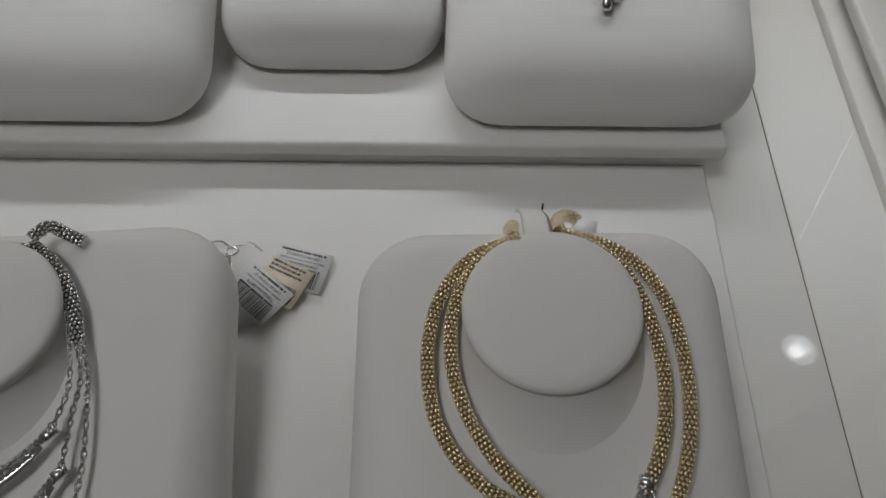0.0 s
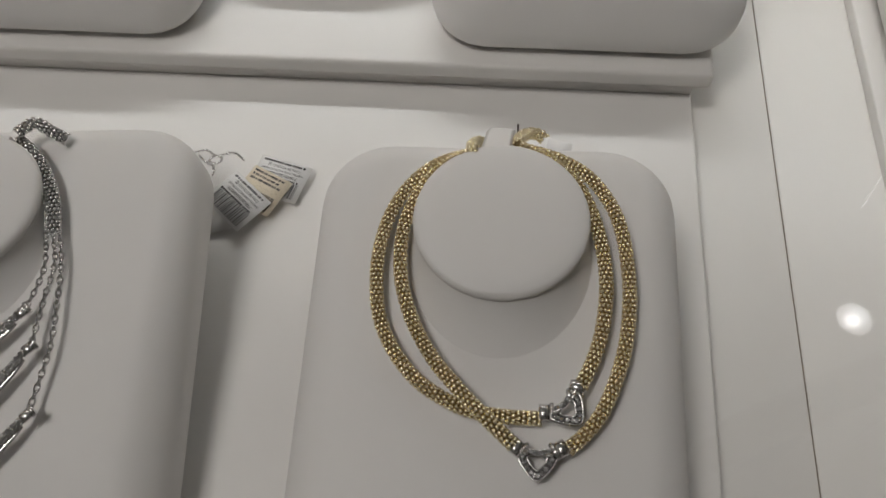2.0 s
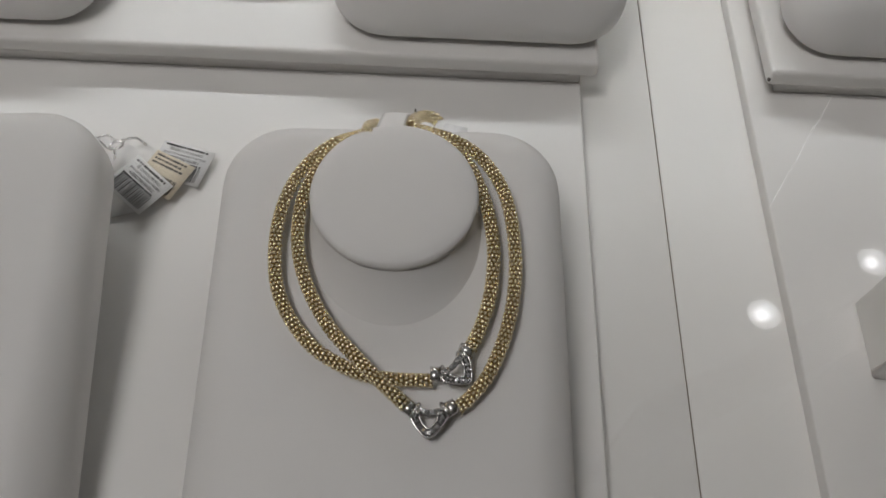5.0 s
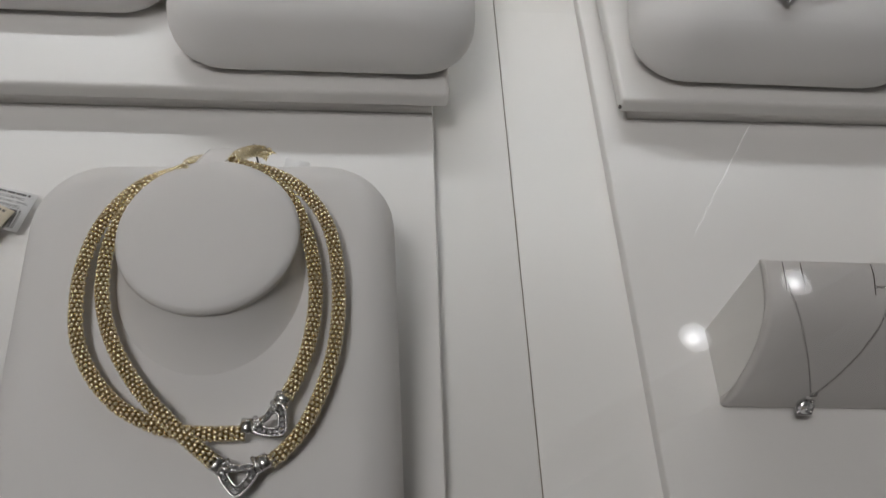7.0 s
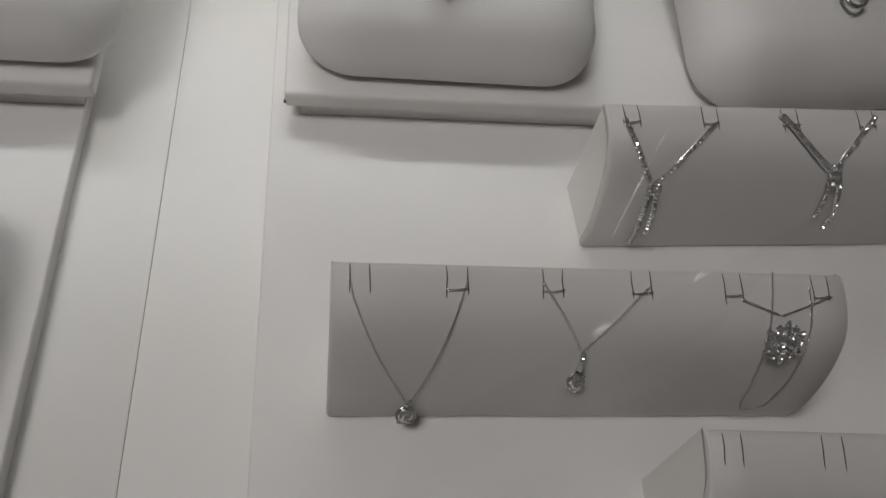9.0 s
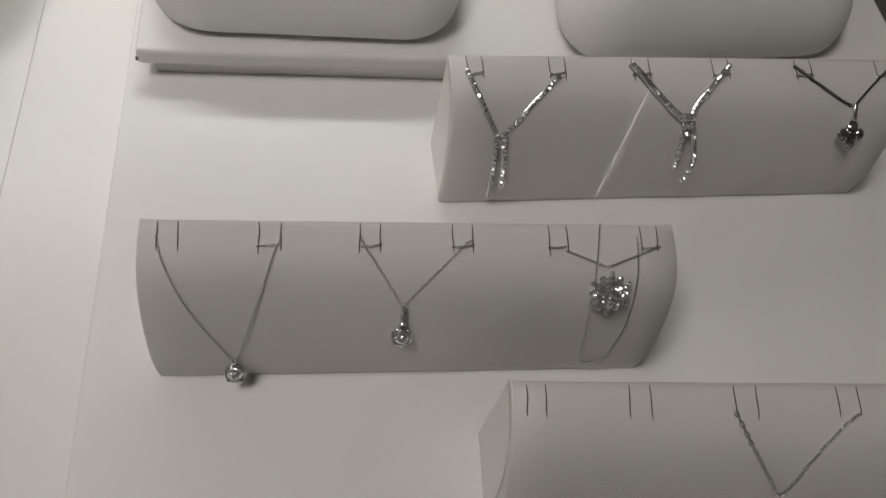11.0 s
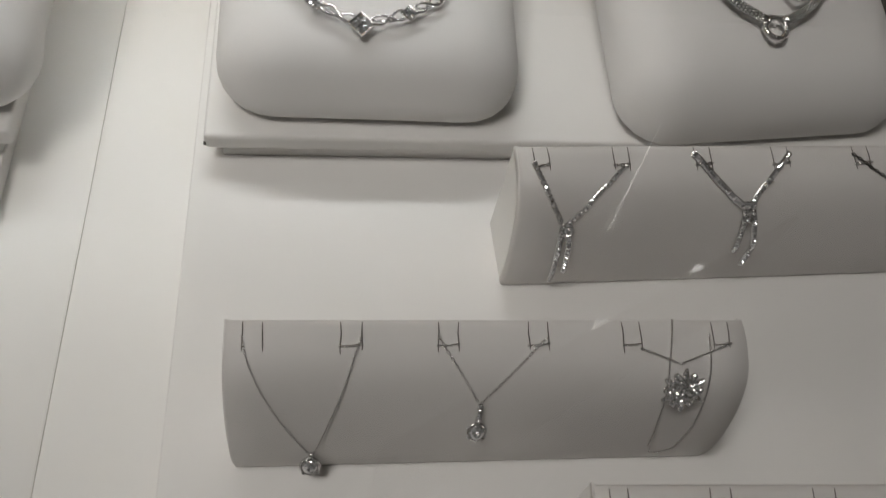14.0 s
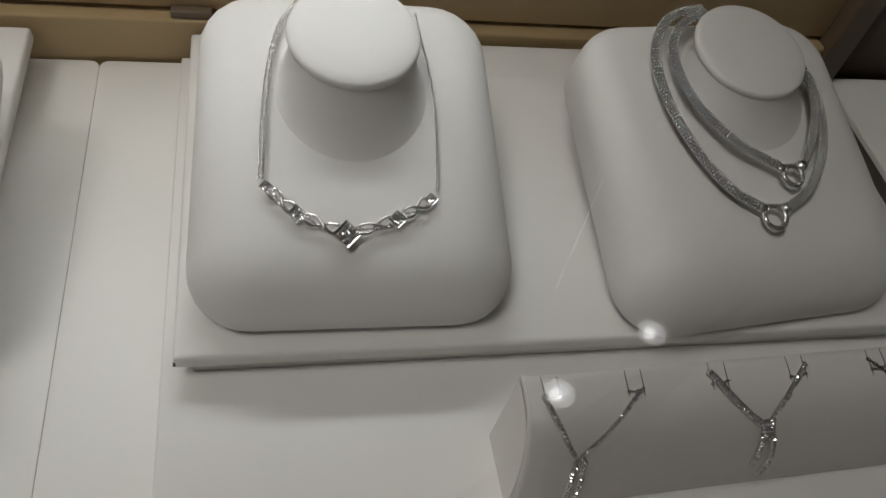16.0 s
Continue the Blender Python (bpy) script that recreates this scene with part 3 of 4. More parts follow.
# ---- price tags ----
def tag(x, y, z, turn, w, h, lean, mat, code, label, lines=3, worded={}):
    """A small folded price tag: its words stand on their heads; what cannot be read is plain bars."""
    ob = thing("price_tag", pose(x, y, z, lean, 0, turn), label, "tag", "price tags")
    card = part("card", box(-w / 2, w / 2, -h / 2, h / 2, 0, 0.0004), mat, ob)
    pen = random.Random(int(y * 9000) + 3)
    for k in range(lines):
        if k in worded:
            curve = bpy.data.curves.new("print_line", "FONT")
            curve.body, curve.size, curve.align_x, curve.align_y = worded[k][0], h * worded[k][1], "CENTER", "CENTER"
            holder = bpy.data.objects.new("print_line", curve)
            me = bpy.data.meshes.new_from_object(holder)
            bpy.data.objects.remove(holder)
            me.transform(Matrix.Translation((0, h * (0.41 - 0.105 * k), 0.00053)) @ Matrix.Rotation(math.pi, 4, "Z"))
            me.materials.append(INK)
            line = new("print_line", me)
            line.parent = card
            continue
        ly = h * (0.41 - 0.105 * k)
        words, wx = Geo(), -w * 0.43
        while wx < w * (0.36 - 0.12 * (k % 2)):
            ww = w * pen.choice((0.022, 0.03, 0.04))
            words.add([(wx, ly - h * 0.028, 0.00053), (wx + ww, ly - h * 0.028, 0.00053), (wx + ww, ly + h * 0.028, 0.00053), (wx, ly + h * 0.028, 0.00053)], [(0, 1, 2, 3)])
            wx += ww + w * pen.choice((0.008, 0.010, 0.035))
        part("print_line", words, INK, card)
    bars = Geo()
    rng = random.Random(int(x * 9000) + 7)
    bx = -w * 0.42
    while bx < w * 0.40 and code:
        bw = w * rng.choice((0.008, 0.014, 0.024))
        bars.add([(bx, -h * 0.44, 0.00052), (bx + bw, -h * 0.44, 0.00052), (bx + bw, -h * 0.05, 0.00052), (bx, -h * 0.05, 0.00052)], [(0, 1, 2, 3)])
        bx += bw + w * rng.choice((0.012, 0.018, 0.024))
    if code:
        part("bar_code", bars, INK, card)
    return ob


CARE = {1: ("CAN BE FOUND @", 0.098), 2: ("SPECIAL CARE INSTRUCTIONS", 0.078), 3: ("738/06/366/08079", 0.115)}
tag(-0.0425, 0.1840, 0.0040, -15, 0.0265, 0.0205, 3, PAPER, True, "white price tag with a dark bar code, overlapped by others", 5, CARE)
tag(-0.0490, 0.1760, 0.0052, -26, 0.022, 0.0205, 3, CREAM, True, "cream price tag half hidden between two white ones", 3)
tag(-0.0590, 0.1690, 0.0064, -40, 0.0265, 0.0205, 3, PAPER, True, "white price tag with a bar code on top of the pile", 5, CARE)
tag(-0.0660, 0.1630, 0.0022, -72, 0.017, 0.0150, 2, PAPER, False, "grey-white price tag at the bottom of the pile", 2)
tag(0.0885, 0.2030, 0.0120, -12, 0.0115, 0.0085, 24, PAPER, False, "tiny white tag behind the gold necklace", 0)
knot = thing("chain_end", pose(0, 0, 0), "bunched silver chain end and clasp beside the price tags", "chain")
cable([(-0.0880, 0.1985, 0.0020), (-0.0800, 0.1965, 0.0070), (-0.0740, 0.1930, 0.0075), (-0.0660, 0.1950, 0.0080), (-0.0595, 0.1905, 0.0085)], 0.0016, 0.00032, SILVER, knot)
cable([(-0.0850, 0.1960, 0.0022), (-0.0790, 0.1900, 0.0060), (-0.0745, 0.1870, 0.0070), (-0.0735, 0.1820, 0.0068)], 0.0019, 0.0004, SILVER, knot)
clasp = Geo()
ring(clasp, Vector((-0.0735, 0.1900, 0.0085)), Vector((1, 0.2, 0)).normalized(), Vector((-0.2, 1, 0)).normalized(), Vector((0, 0, 1)), 0.0030, 0.0022, 0.0006, 14, 5)
part("clasp", clasp, SILVER, knot)


# ---- silver bib necklace ----
bib = thing("necklace", pose(0, 0, 0), "tiered silver bib necklace with three stone-set bars", "necklace")
for k, (xe, yc, bend) in enumerate(((0.0386, 0.0631, 16.4), (0.0452, 0.0334, 20.0), (0.0517, 0.0105, 14.9))):
    bar = None
    for row, (off, lift) in enumerate(((0.0022, 0.0030), (-0.0022, 0.0022))):
        line = []
        for i in range(15):
            u = -1 + 2 * i / 14
            fat = max(0.25, 1 - u * u * 0.75)
            line.append(on_front(-0.150 + u * xe, yc + bend * (u * xe) ** 2 + off * fat, lift))
        if bar is None:
            bar = part("bar", tube(glide([on_front(p[0], p[1] - 0.0022, 0.0008) for p in line], 0.003), 0.0042, 0.0014, 10, taper=True), SILVER, bib, "curved silver bar set with two rows of stones")
        stone_row(line, 0.0021, 0.00105, bar)
    for side in (-1, 1):
        e = on_front(-0.150 + side * xe, yc + bend * xe * xe, 0.0022)
        cap(e, (side, 1.2, 0), bib, 0.0022)
RIGHT = ((-0.1335, 0.1611), (-0.1223, 0.1524), (-0.1121, 0.137), (-0.1069, 0.1215), (-0.1026, 0.109), (-0.0994, 0.0918), (-0.0975, 0.075), (-0.0985, 0.0530))
for side in (1, -1):
    fx = lambda x: -0.150 + side * (x + 0.150)
    cable([on_front(fx(x), y, 0.0008) for x, y in RIGHT], 0.0026, 0.00055, SILVER, bib)
    mesh_strand([on_front(fx(x - 0.002), y - 0.0006, 0.0006) for x, y in RIGHT[:4]], 0.0056, 0.0036, SILVER, SILVER_DEEP, bib, "bundle of silver chains")
    cable([on_front(fx(x - 0.0022), y - 0.0008, 0.0012) for x, y in RIGHT[:5]] + [on_front(fx(-0.1050), 0.0935, 0.001), on_front(fx(-0.1046), 0.0760, 0.001)], 0.0024, 0.0005, SILVER, bib)
    cable([on_front(fx(x - 0.0046), y - 0.0014, 0.0016) for x, y in RIGHT[:4]] + [on_front(fx(-0.1085), 0.105, 0.001), on_front(fx(-0.1110), 0.0895, 0.001)], 0.0024, 0.0005, SILVER, bib)
mesh_strand([on_front(-0.1345, 0.1618, 0.004), on_front(-0.1300, 0.1680, 0.002), on_front(-0.1240, 0.1665, -0.001), on_front(-0.1165, 0.1640, -0.003)], 0.0052, 0.005, SILVER, SILVER_DEEP, bib, "bunched silver chain behind the neck")


# ---- necklaces on the platform busts ----
UP_REAR = Vector((0, -0.292, 0.956))


def on_a(x, y, lift=0.0):
    return Vector((x, y, 0.0600 + (y - 0.283) * 0.306)) + UP_REAR * lift


def on_b(x, y, lift=0.0):
    return Vector((x, y, 0.0690 + (y - 0.281) * 0.30)) + UP_REAR * lift


links = thing("necklace", pose(0, 0, 0), "silver necklace with five diamond-shaped stone links", "necklace")
SQ = ((0.2910, 0.3034, 0.0027), (0.3040, 0.2909, 0.0037), (0.3254, 0.2812, 0.0056), (0.3486, 0.2879, 0.0037), (0.3647, 0.2970, 0.0027))
side_dir, up_dir = Vector((1, 0, 0)), Vector((0, 0.956, 0.292))
for x, y, r in SQ:
    c = on_a(x, y, 0.0030)
    g = Geo()
    r *= 1.14
    ring(g, c, side_dir, up_dir, UP_REAR, r, r, r * 0.13, 4, 5)
    g.add([c - UP_REAR * 0.0006 + d for d in (side_dir * r, up_dir * r, -side_dir * r, -up_dir * r)], [(0, 1, 2, 3)])
    sq = part("diamond_link", g, SILVER, links, "square silver setting filled with stones", smooth=False)
    gems = Geo()
    n = 4 if r > 0.005 else 3
    for i in range(n):
        for j in range(n):
            a, b = (i - (n - 1) / 2) * r * 1.16 / n, (j - (n - 1) / 2) * r * 1.16 / n
            stone(gems, c + side_dir * (a - b) * 0.78 + up_dir * (a + b) * 0.78, (side_dir + up_dir).normalized(), (up_dir - side_dir).normalized(), UP_REAR, r * 0.88 / n, 4, 0.35)
    part("stones", gems, GEM, sq, smooth=False)
for (x0, y0, r0), (x1, y1, r1) in zip(SQ, SQ[1:]):
    a, b = on_a(x0, y0, 0.003), on_a(x1, y1, 0.003)
    d = (b - a).normalized()
    a, b = a + d * r0 * 0.8, b - d * r1 * 0.8
    across = d.cross(UP_REAR).normalized()
    for s in (1, -1):
        line = [a.lerp(b, k / 8) + across * s * math.sin(math.pi * 1.5 * k / 8 + 0.5) * 0.0024 + UP_REAR * 0.0006 * math.cos(math.pi * k / 4) * s for k in range(9)]
        tw = part("twist", tube(glide(line, 0.0008), 0.0008, 0.0007, 8, UP_REAR), SILVER, links, "twisted polished silver ribbon")
    stone_row([a.lerp(b, k / 4) + across * 0.0021 * math.sin(math.pi * (k / 4 - 0.2)) for k in range(5)], 0.0016, 0.00068, links, UP_REAR)
left_chain = [on_a(x, y, 0.0034) for x, y in ((0.3083, 0.3968), (0.2991, 0.3825), (0.2933, 0.3601), (0.2903, 0.3319), (0.2889, 0.3078))]
for s in (-0.0008, 0.0008):
    cable([p + side_dir * s for p in left_chain], 0.0021, 0.00042, SILVER, links, up=UP_REAR)
cable([on_a(x, y, 0.0034) for x, y in ((0.3655, 0.3921), (0.3665, 0.3811), (0.3691, 0.3627), (0.3703, 0.3419), (0.3692, 0.3190), (0.3677, 0.3011))], 0.0019, 0.00036, SILVER, links, up=UP_REAR)

double = thing("necklace", pose(0, 0, 0), "double strand silver mesh necklace with two rings", "necklace")
B_OUT = ((0.5196, 0.3961), (0.5018, 0.3907), (0.4915, 0.3785), (0.4868, 0.3621), (0.4888, 0.3417), (0.4954, 0.3220), (0.5051, 0.3043), (0.5147, 0.2932), (0.5261, 0.2860))
B_OUT_R = ((0.5416, 0.2854), (0.5553, 0.2940), (0.5658, 0.3075), (0.5725, 0.3230), (0.5752, 0.3389), (0.5739, 0.3552), (0.5673, 0.3682))
B_IN = ((0.5204, 0.3927), (0.5062, 0.3852), (0.4982, 0.3739), (0.4969, 0.3608), (0.5008, 0.3451), (0.5101, 0.3307), (0.5218, 0.3178), (0.5342, 0.3103), (0.5412, 0.3067))
B_IN_R = ((0.5565, 0.3090), (0.5638, 0.3198), (0.5702, 0.3356), (0.5720, 0.3486), (0.5703, 0.3623))
for row, w, up in ((B_OUT, 0.0054, 0.0026), (B_OUT_R, 0.0048, 0.0026), (B_IN, 0.0052, 0.0040), (B_IN_R, 0.0044, 0.0040)):
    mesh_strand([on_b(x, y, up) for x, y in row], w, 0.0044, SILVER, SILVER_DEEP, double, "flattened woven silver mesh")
for (x, y), r in (((0.5328, 0.2805), 0.0058), ((0.5486, 0.3020), 0.0052)):
    g = Geo()
    ring(g, on_b(x, y, 0.003), side_dir, up_dir, UP_REAR, r, r, 0.0014, 28, 8)
    rg = part("ring_link", g, SILVER, double, "round silver ring link")
    gems = Geo()
    for i in range(18):
        a = 2 * math.pi * i / 18
        stone(gems, on_b(x, y, 0.0042) + side_dir * math.cos(a) * r + up_dir * math.sin(a) * r, side_dir, up_dir, UP_REAR, 0.0008, 6)
    part("stones", gems, GEM, rg, smooth=False)
for (x, y), along in (((0.5273, 0.2855), (1, -0.5, 0)), ((0.5401, 0.2853), (-1, -0.5, 0)), ((0.5428, 0.3061), (1, -0.5, 0)), ((0.5550, 0.3072), (-1, -0.7, 0))):
    cap(on_b(x, y, 0.003), along, double, 0.0029)

lariat = thing("necklace", pose(0, 0, 0), "silver rope lariat necklace with oval beads", "necklace")
L1 = [on_a(x, y, 0.002) for x, y in ((0.1330, 0.4020), (0.1475, 0.3771), (0.1546, 0.3597), (0.1536, 0.3434), (0.1307, 0.3248), (0.1137, 0.3132), (0.0983, 0.2955))]
L2 = [on_a(x, y, 0.0035) for x, y in ((0.1280, 0.4000), (0.1400, 0.3740), (0.1448, 0.3620), (0.1425, 0.3523), (0.1300, 0.3330), (0.1140, 0.3150), (0.0983, 0.2965))]
L3 = [on_a(x, y, 0.002) for x, y in ((0.0640, 0.4020), (0.0495, 0.3771), (0.0424, 0.3597), (0.0434, 0.3434), (0.0660, 0.3248), (0.0830, 0.3132), (0.0983, 0.2955))]
for line in (L1, L2, L3):
    part("rope", tube(glide(line, 0.002), 0.0011, 0.0011, 8, UP_REAR), SILVER, lariat)
for x, y in ((0.1536, 0.3434), (0.1425, 0.3523), (0.0983, 0.2950), (0.1030, 0.2995), (0.0434, 0.3434)):
    c = on_a(x, y, 0.0035)
    part("bead", tube([c + Vector((0.0, 0.0046 * k, 0.0023 * k)) for k in (-1, -0.6, 0, 0.6, 1)], 0.0030, 0.0028, 12, UP_REAR, True), SILVER, lariat, "oval textured silver bead")


# ---- pendant ramps ----
PROFILE = ((0.0, -0.0325), (0.015, -0.0335), (0.03, -0.031), (0.042, -0.0275), (0.052, -0.0225), (0.058, -0.0165), (0.0615, -0.008), (0.063, 0.0))


def ramp_point(x, z, off=0.0):
    y = float(np.interp(z, [p[0] for p in PROFILE], [p[1] for p in PROFILE]))
    k = min(max(z / 0.063, 0), 1) ** 3
    n = Vector((0, -(1 - k) - 0.1, k + 0.12)).normalized()
    return Vector((x, y, z)) + n * off


def ramp_up(z):
    k = min(max(z / 0.063, 0), 1) ** 3
    return Vector((0, -(1 - k) - 0.1, k + 0.12)).normalized()


def ramp(x, y, yaw, length, slots, label):
    ob = thing("pendant_ramp", pose(x, y, 0.0006, 0, 0, yaw), label, "display ramp", "pendant ramps")
    line = glide([(0, b, a) for a, b in PROFILE], 0.003)
    lean = frames(line, Vector((1, 0, 0)))
    inner = [p + side * 0.0030 for p, t, side, u in lean]
    inner = [(max(q.y, p.y + 0.0004), min(max(q.z, 0.0022), 0.0600)) for q, p in zip(inner, line)]
    prof = [(p.y, p.z) for p in line] + [(0.0012, 0.0622), (0.0020, 0.0606)] + inner[::-1] + [(-0.029, 0.0022)]
    g, n = Geo(), len(prof)
    cols = [0, 0.0012] + [length * i / 16 for i in range(1, 16)] + [length - 0.0012, length]
    for i, cx in enumerate(cols):
        shrink = 0.0012 if i in (0, len(cols) - 1) else 0.0
        wav = 0.0004 * math.sin(cx * 61.0 + x * 40)
        g.v += [(cx, py + shrink + wav * min(pz / 0.03, 1) * (py < 0), max(pz - shrink, 0.0)) for py, pz in prof]
    for i in range(len(cols) - 1):
        for j in range(n):
            a, b = i * n + j, i * n + (j + 1) % n
            g.f.append((a, a + n, b + n, b))
    g.f.append(tuple(range(n)))
    g.f.append(tuple(reversed(range((len(cols) - 1) * n, len(cols) * n))))
    part("sheet", g, RAMP_LEATHER, ob)
    part("base_plate", box(0.0022, length - 0.0022, -0.0318, 0.0034, 0.0, 0.0020), RAMP_LEATHER, ob)
    # Ends take the whiter deck colour, so side light on them is painted in.
    side = [(p.y + 0.0009, max(p.z - 0.0006, 0.0)) for p in line] + [(0.0028, 0.0610), (0.0034, 0.0)]
    for ex in (0.0003, length - 0.0019):
        g, n = Geo(), len(side)
        g.v = [(ex + w, py, pz) for w in (0.0, 0.0016) for py, pz in side]
        g.f = [tuple(range(n)), tuple(reversed(range(n, 2 * n)))] + [(k, k + n, (k + 1) % n + n, (k + 1) % n) for k in range(n)]
        part("end_panel", g, DECK, ob, "smooth end panel, coloured whiter than the sheet for the light on it", smooth=False)
    rng = random.Random(int(x * 1000))
    for s in slots:
        zs = [0.0630, 0.0622, 0.0613, 0.0607 - 0.0008 * rng.random()]
        line = [ramp_point(s + 0.0003 * rng.uniform(-1, 1), min(z, 0.063), 0.0002) for z in zs]
        part("slit", tube(line, 0.00029, 0.0002, 6, Vector((0, -0.3, 1)), True), CUT, ob)
    return ob


S1 = (0.0067, 0.0137, 0.0415, 0.0490, 0.0771, 0.0845, 0.1112, 0.1187, 0.1479, 0.1549, 0.1842, 0.1905)
S2 = (0.0075, 0.0142, 0.0441, 0.0511, 0.0824, 0.0900, 0.1202, 0.1282, 0.1619, 0.1694, 0.2033, 0.2103)
S3 = (0.0052, 0.0118, 0.0406, 0.0483, 0.0787, 0.0869, 0.1173, 0.1253, 0.1574, 0.1650, 0.1950, 0.2020)
R1, R2, R3 = (0.272, 0.122, -1.0, 0.1985), (0.390, 0.205, 1.6, 0.2170), (0.397, 0.057, -2.6, 0.2130)
ramp(*R1, S1, "white leatherette ramp holding three fine pendants")
ramp(*R2, S2, "white leatherette ramp holding two Y necklaces and a pendant")
ramp(*R3, S3, "white leatherette ramp with a half-empty row of slots")


REACH = [0.0]
for (za, ya), (zb, yb) in zip(PROFILE, PROFILE[1:]):
    REACH.append(REACH[-1] + math.hypot(zb - za, yb - ya))


def ramp_line(pts, off=0.0009, steps=5):
    """A line drawn straight on the ramp's unrolled face."""
    zs = [p[0] for p in PROFILE]
    out = []
    for (x0, z0), (x1, z1) in zip(pts, pts[1:]):
        s0, s1 = float(np.interp(z0, zs, REACH)), float(np.interp(z1, zs, REACH))
        out += [ramp_point(x0 + (x1 - x0) * k / steps, float(np.interp(s0 + (s1 - s0) * k / steps, REACH, zs)), off) for k in range(steps)]
    return out + [ramp_point(*pts[-1], off)]


TILTED = Vector((0, -0.78, 0.62)).normalized()


def on_ramp(r, label):
    return thing("pendant_necklace", pose(r[0], r[1], 0.0006, 0, 0, r[2]), label, "necklace", "necklaces on the ramps")


def drop(parent, x, z, off, r, mat=GEM, name="pendant"):
    """A round stone in a claw setting, with its bail."""
    c, n = ramp_point(x, z, off), TILTED
    ax, ay = Vector((1, 0, 0)), n.cross(Vector((1, 0, 0))).normalized()
    g = Geo()
    ring(g, c, ax, ay, n, r, r, r * 0.2, 16, 5)
    for i in range(4):
        a = radians(45 + 90 * i)
        q = c + (ax * math.cos(a) + ay * math.sin(a)) * r
        ring(g, q + n * r * 0.2, ax, ay, n, r * 0.16, r * 0.16, r * 0.12, 6, 4)
    pend = part(name, g, SILVER, parent)
    gem = Geo()
    brilliant(gem, c + n * r * 0.1, ax, ay, n, r * 0.94)
    part("stone", gem, mat, pend, smooth=False)
    return pend, c, n, ax, ay


def wrap(parent, a, b, pitch=0.0012, wire=0.00026):
    cable([ramp_point(a, 0.0611, 0.0006), ramp_point((a + b) / 2, 0.0611, 0.0009), ramp_point(b, 0.0614, 0.0006)], pitch, wire, FINE, parent)


n1 = on_ramp(R1, "fine silver chain with a round solitaire pendant")
cable(ramp_line([(0.0066, 0.0619), (0.0084, 0.0595), (0.0112, 0.0559), (0.0145, 0.0502), (0.0186, 0.0423), (0.0235, 0.0322), (0.0296, 0.0190)], 0.0007, 2), 0.0013, 0.00017, FINE, n1)
cable(ramp_line([(0.0322, 0.0190), (0.0358, 0.0319), (0.0388, 0.0422), (0.0416, 0.0501), (0.0441, 0.0559), (0.0464, 0.0597), (0.0488, 0.0619)], 0.0007, 2), 0.0013, 0.00017, FINE, n1)
wrap(n1, 0.0415, 0.049)
p, c, n, ax, ay = drop(n1, 0.0306, 0.0100, 0.0030, 0.0036)
part("bail", tube([c + ay * 0.0034, c + ay * 0.0050 + n * 0.0006, ramp_point(0.0312, 0.0190, 0.0016)], 0.0013, 0.0010, 8), SILVER, p)

n2 = on_ramp(R1, "fine silver chain with a round stone drop pendant")
cable(ramp_line([(0.0773, 0.0619), (0.0798, 0.0606), (0.0822, 0.0592), (0.0845, 0.0576), (0.0870, 0.0549), (0.0894, 0.0521), (0.0922, 0.0475)], 0.0007, 2), 0.0016, 0.00018, FINE, n2)
cable(ramp_line([(0.0942, 0.0475), (0.0979, 0.0518), (0.1018, 0.0546), (0.1056, 0.0575), (0.1097, 0.0592), (0.1138, 0.0608), (0.1184, 0.0619)], 0.0007, 2), 0.0016, 0.00018, FINE, n2)
wrap(n2, 0.0771, 0.0845)
wrap(n2, 0.1112, 0.1187)
p, c, n, ax, ay = drop(n2, 0.0934, 0.0335, 0.0022, 0.0034)
for k in range(6):
    a = radians(60 * k + 30)
    g = Geo()
    stone(g, c + (ax * math.cos(a) + ay * math.sin(a)) * 0.0037, ax, ay, n, 0.0010, 6)
    part("side_stone", g, GEM, p, smooth=False)
part("bail", tube([c + ay * 0.0044, c + ay * 0.0060 + n * 0.0006, ramp_point(0.0932, 0.0425, 0.0022), ramp_point(0.0932, 0.0468, 0.0020)], 0.0010, 0.0009, 8), SILVER, p)
stone_row([ramp_point(0.0933, 0.0405, 0.0030), ramp_point(0.0932, 0.0440, 0.0030), ramp_point(0.0932, 0.0465, 0.0028)], 0.0017, 0.0010, p, n)

n3 = on_ramp(R1, "fine silver chain with a large stone snowflake pendant")
cable(ramp_line([(0.1549, 0.0605), (0.1690, 0.0585)]), 0.0013, 0.00025, FINE, n3)
cable(ramp_line([(0.1708, 0.0585), (0.1905, 0.0612)]), 0.0013, 0.00025, FINE, n3)
wrap(n3, 0.1479, 0.1549)
wrap(n3, 0.1842, 0.1905)
cable(ramp_line([(0.1680, 0.063), (0.1652, 0.0580), (0.1655, 0.0400), (0.1672, 0.0190), (0.1700, 0.0118), (0.1740, 0.0105), (0.1790, 0.0170), (0.1812, 0.0340), (0.1818, 0.0540), (0.1822, 0.0620)], 0.0008, 4), 0.0012, 0.00022, FINE, n3, "loose_chain")
c, n = ramp_point(0.1704, 0.0520, 0.0030), Vector((0, -0.8, 0.6))
ax, ay = Vector((1, 0, 0)), Vector((0, 0.6, 0.8))
flake, gems = Geo(), Geo()
stone(gems, c + n * 0.0012, ax, ay, n, 0.0019, 8)
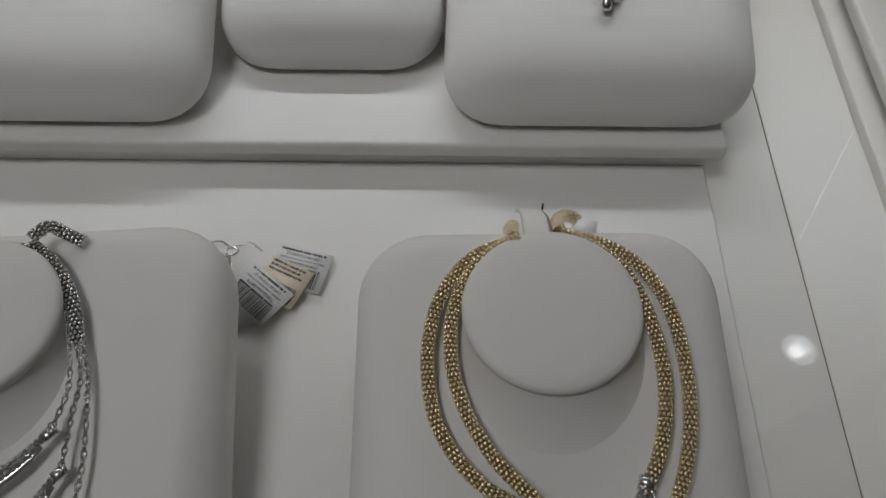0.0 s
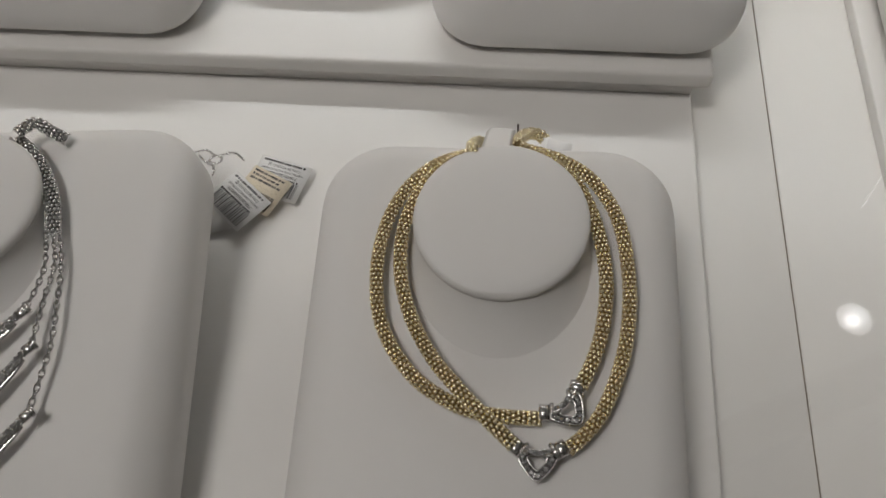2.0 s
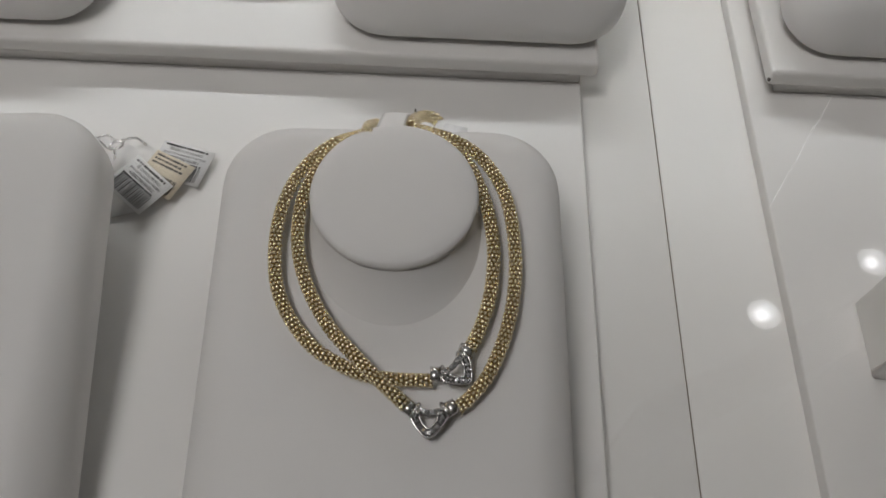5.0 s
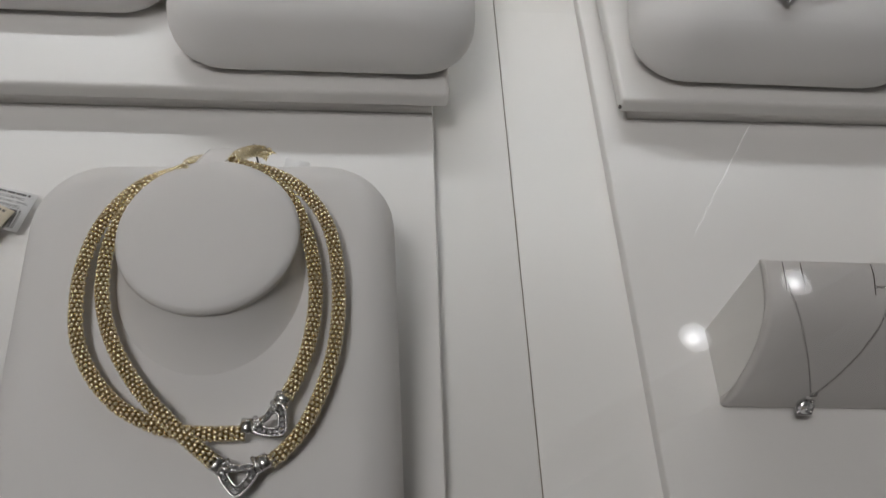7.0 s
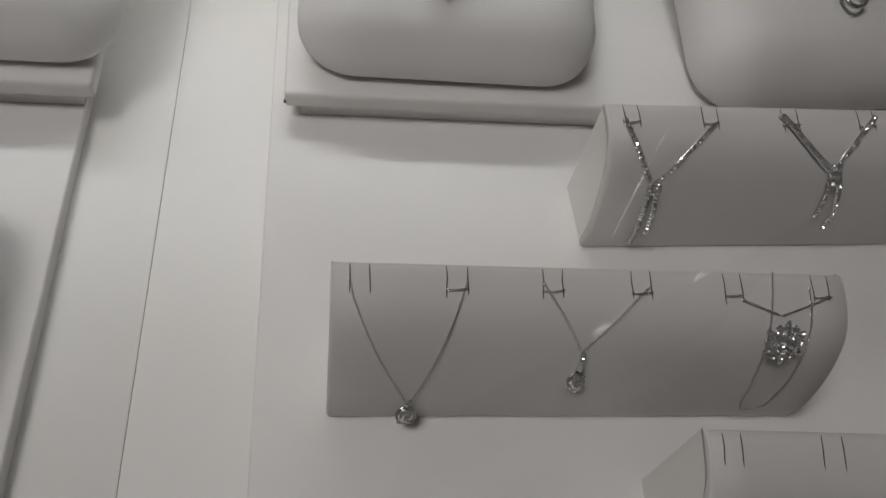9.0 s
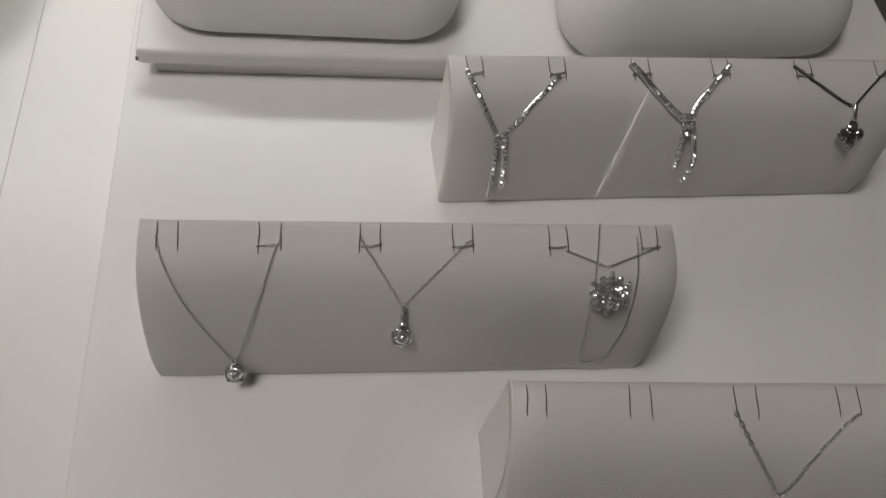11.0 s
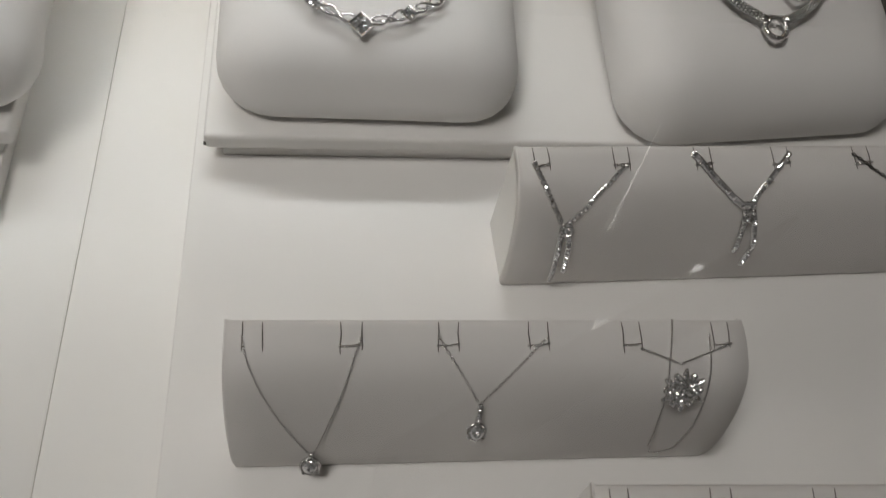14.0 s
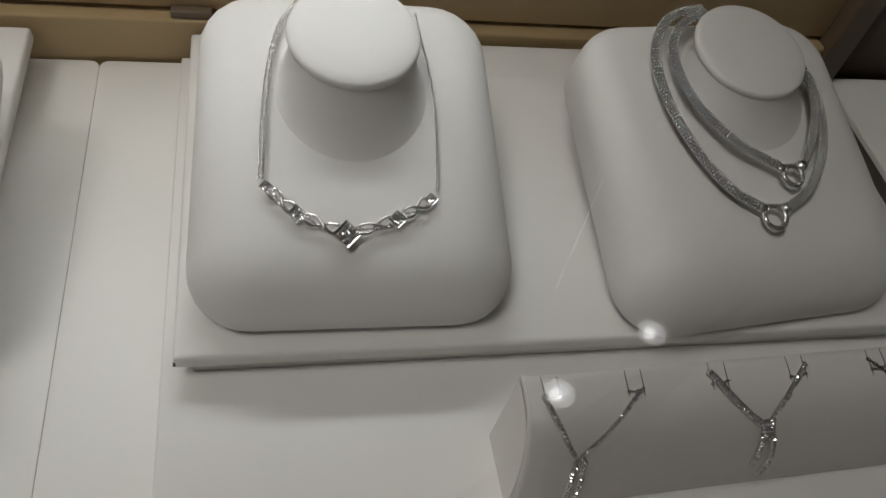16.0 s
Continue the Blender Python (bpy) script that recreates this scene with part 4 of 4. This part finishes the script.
for k in range(6):
    d = ax * math.sin(radians(60 * k)) + ay * math.cos(radians(60 * k))
    e = n.cross(d)
    for q, r in ((0.0030, 0.0011), (0.0050, 0.0012), (0.0070, 0.0010), (0.0084, 0.0006)):
        stone(gems, c + d * q + n * 0.001, d, e, n, r, 6)
        ring(flake, c + d * q, d, e, n, r, r, 0.0003, 6, 4)
    for s in (-1, 1):
        for q, w, r in ((0.0052, 0.0019, 0.0009), (0.0062, 0.0032, 0.0008), (0.0034, 0.0018, 0.0008)):
            stone(gems, c + d * q + e * s * w + n * 0.001, d, e, n, r, 6)
            ring(flake, c + d * q + e * s * w, d, e, n, r, r, 0.0003, 6, 4)
fl = part("snowflake", flake, SILVER, n3, "openwork silver snowflake")
part("stones", gems, GEM, fl, smooth=False)

y1 = on_ramp(R2, "silver tennis Y necklace with two straight stone tails")
stone_row(ramp_line([(0.0072, 0.0614), (0.0104, 0.0583), (0.0146, 0.0526), (0.0170, 0.0489), (0.0204, 0.0437)], 0.0012, 3), 0.00225, 0.00118, y1, TILTED)
stone_row(ramp_line([(0.0240, 0.0440), (0.0289, 0.0486), (0.0327, 0.0524), (0.0367, 0.0554), (0.0409, 0.0581), (0.0454, 0.0598), (0.0506, 0.0614)], 0.0012, 3), 0.00225, 0.00118, y1, TILTED)
stone_row(ramp_line([(0.0208, 0.0405), (0.0214, 0.0300), (0.0226, 0.0045)], 0.0016), 0.0022, 0.00135, y1, TILTED)
stone_row(ramp_line([(0.0242, 0.0405), (0.0262, 0.0300), (0.0272, 0.0140)], 0.0016), 0.0022, 0.00135, y1, TILTED)
c, ax = ramp_point(0.0225, 0.0412, 0.0026), Vector((1, 0, 0))
ay = TILTED.cross(ax).normalized()
g, gems = Geo(), Geo()
brilliant(gems, c, ax, ay, TILTED, 0.0015)
ring(g, c, ax, ay, TILTED, 0.0030, 0.0030, 0.0004, 20, 5)
for k in range(9):
    q = c + (ax * math.cos(k * math.tau / 9) + ay * math.sin(k * math.tau / 9)) * 0.0024
    stone(gems, q, ax, ay, TILTED, 0.0009, 6)
    ring(g, q - TILTED * 0.0003, ax, ay, TILTED, 0.0009, 0.0009, 0.0003, 6, 4)
cluster = part("cluster", g, SILVER, y1, "round cluster of small stones")
part("stones", gems, GEM, cluster, smooth=False)
for a, b in ((0.0075, 0.0142), (0.0441, 0.0511)):
    wrap(y1, a, b, 0.0015, 0.0004)

y2 = on_ramp(R2, "silver stone-set Y necklace with two curved tails")
stone_row(ramp_line([(0.0818, 0.0621), (0.0878, 0.0597), (0.0912, 0.0581), (0.0951, 0.0557), (0.0993, 0.0531), (0.1055, 0.0495)], 0.0014, 3), 0.0018, 0.0015, y2, TILTED)
stone_row(ramp_line([(0.1088, 0.0503), (0.1111, 0.0537), (0.1138, 0.0562), (0.1168, 0.0583), (0.1203, 0.0597), (0.1238, 0.0611), (0.1280, 0.0621)], 0.0014, 3), 0.0018, 0.0015, y2, TILTED)
stone_row(ramp_line([(0.1062, 0.0505), (0.1080, 0.0420), (0.1088, 0.0250)], 0.0016), 0.0018, 0.0015, y2, TILTED)
stone_row(ramp_line([(0.1092, 0.0505), (0.1130, 0.0420), (0.1172, 0.0290), (0.1164, 0.0165)], 0.0016), 0.0018, 0.0015, y2, TILTED)
for z in (0.0500, 0.0470, 0.0440):
    stone_row(ramp_line([(0.1062, z), (0.1102, z)], 0.0026), 0.0017, 0.0013, y2, TILTED)
for a, b in ((0.0824, 0.09), (0.1202, 0.1282)):
    wrap(y2, a, b, 0.0015, 0.0004)

clover = on_ramp(R2, "grey chain with a clover pendant of smoky stones")
cable(ramp_line([(0.1614, 0.0621), (0.1690, 0.0603), (0.1774, 0.0581), (0.1824, 0.0562), (0.1888, 0.0540)], 0.0009, 3), 0.0016, 0.0004, SILVER_DEEP, clover)
cable(ramp_line([(0.1906, 0.0544), (0.1929, 0.0564), (0.1953, 0.0581), (0.1985, 0.0592), (0.2050, 0.0613), (0.2095, 0.0621)], 0.0009, 3), 0.0016, 0.0004, SILVER_DEEP, clover)
for a, b in ((0.1619, 0.1694), (0.2033, 0.2103)):
    wrap(clover, a, b, 0.0015, 0.0004)
p, c, n, ax, ay = drop(clover, 0.1912, 0.0430, 0.0026, 0.0028, DARK_GEM)
for k in range(4):
    d = ax * math.cos(radians(90 * k)) + ay * math.sin(radians(90 * k))
    g = Geo()
    ring(g, c + d * 0.0040, ax, ay, n, 0.0027, 0.0027, 0.0005, 12, 4)
    petal = part("petal", g, SILVER, p)
    g = Geo()
    stone(g, c + d * 0.0040, ax, ay, n, 0.0026, 8)
    part("stone", g, SMOKE_GEM, petal, smooth=False)
part("bail", tube([c + ay * 0.0062, c + ay * 0.0078 + n * 0.0006, ramp_point(0.1901, 0.0548, 0.0016)], 0.0012, 0.0009, 8), SILVER, p)

dark = on_ramp(R3, "silver chain with an oval dark stone pendant")
cable(ramp_line([(0.0784, 0.0608), (0.0823, 0.0578), (0.0852, 0.0548), (0.0883, 0.0516), (0.0926, 0.0464), (0.0971, 0.0409), (0.1000, 0.0362)], 0.0009, 2), 0.0019, 0.0004, FINE, dark)
cable(ramp_line([(0.1040, 0.0368), (0.1048, 0.0410), (0.1069, 0.0500), (0.1102, 0.0546), (0.1138, 0.0576), (0.1183, 0.0594), (0.1240, 0.0608)], 0.0009, 2), 0.0019, 0.0004, FINE, dark)
p, c, n, ax, ay = drop(dark, 0.1075, 0.0130, 0.0034, 0.0056, DARK_GEM)
stone_row([c + ay * 0.0058, c + ay * 0.0090 + ax * 0.0012, c + ay * 0.0125 + ax * 0.0006, ramp_point(0.1030, 0.0365, 0.0022)], 0.0016, 0.0010, p, n)
stone_row([c + ay * 0.0058, c + ay * 0.0090 - ax * 0.0012, c + ay * 0.0125 - ax * 0.0020, ramp_point(0.1010, 0.0365, 0.0022)], 0.0016, 0.0010, p, n)
next_chain = on_ramp(R3, "dark silver chain tucked into the last slots")
cable(ramp_line([(0.1574, 0.0595), (0.1760, 0.0330)]), 0.0017, 0.0004, SILVER, next_chain)
cable(ramp_line([(0.1780, 0.0330), (0.2020, 0.0590)]), 0.0017, 0.0004, SILVER, next_chain)
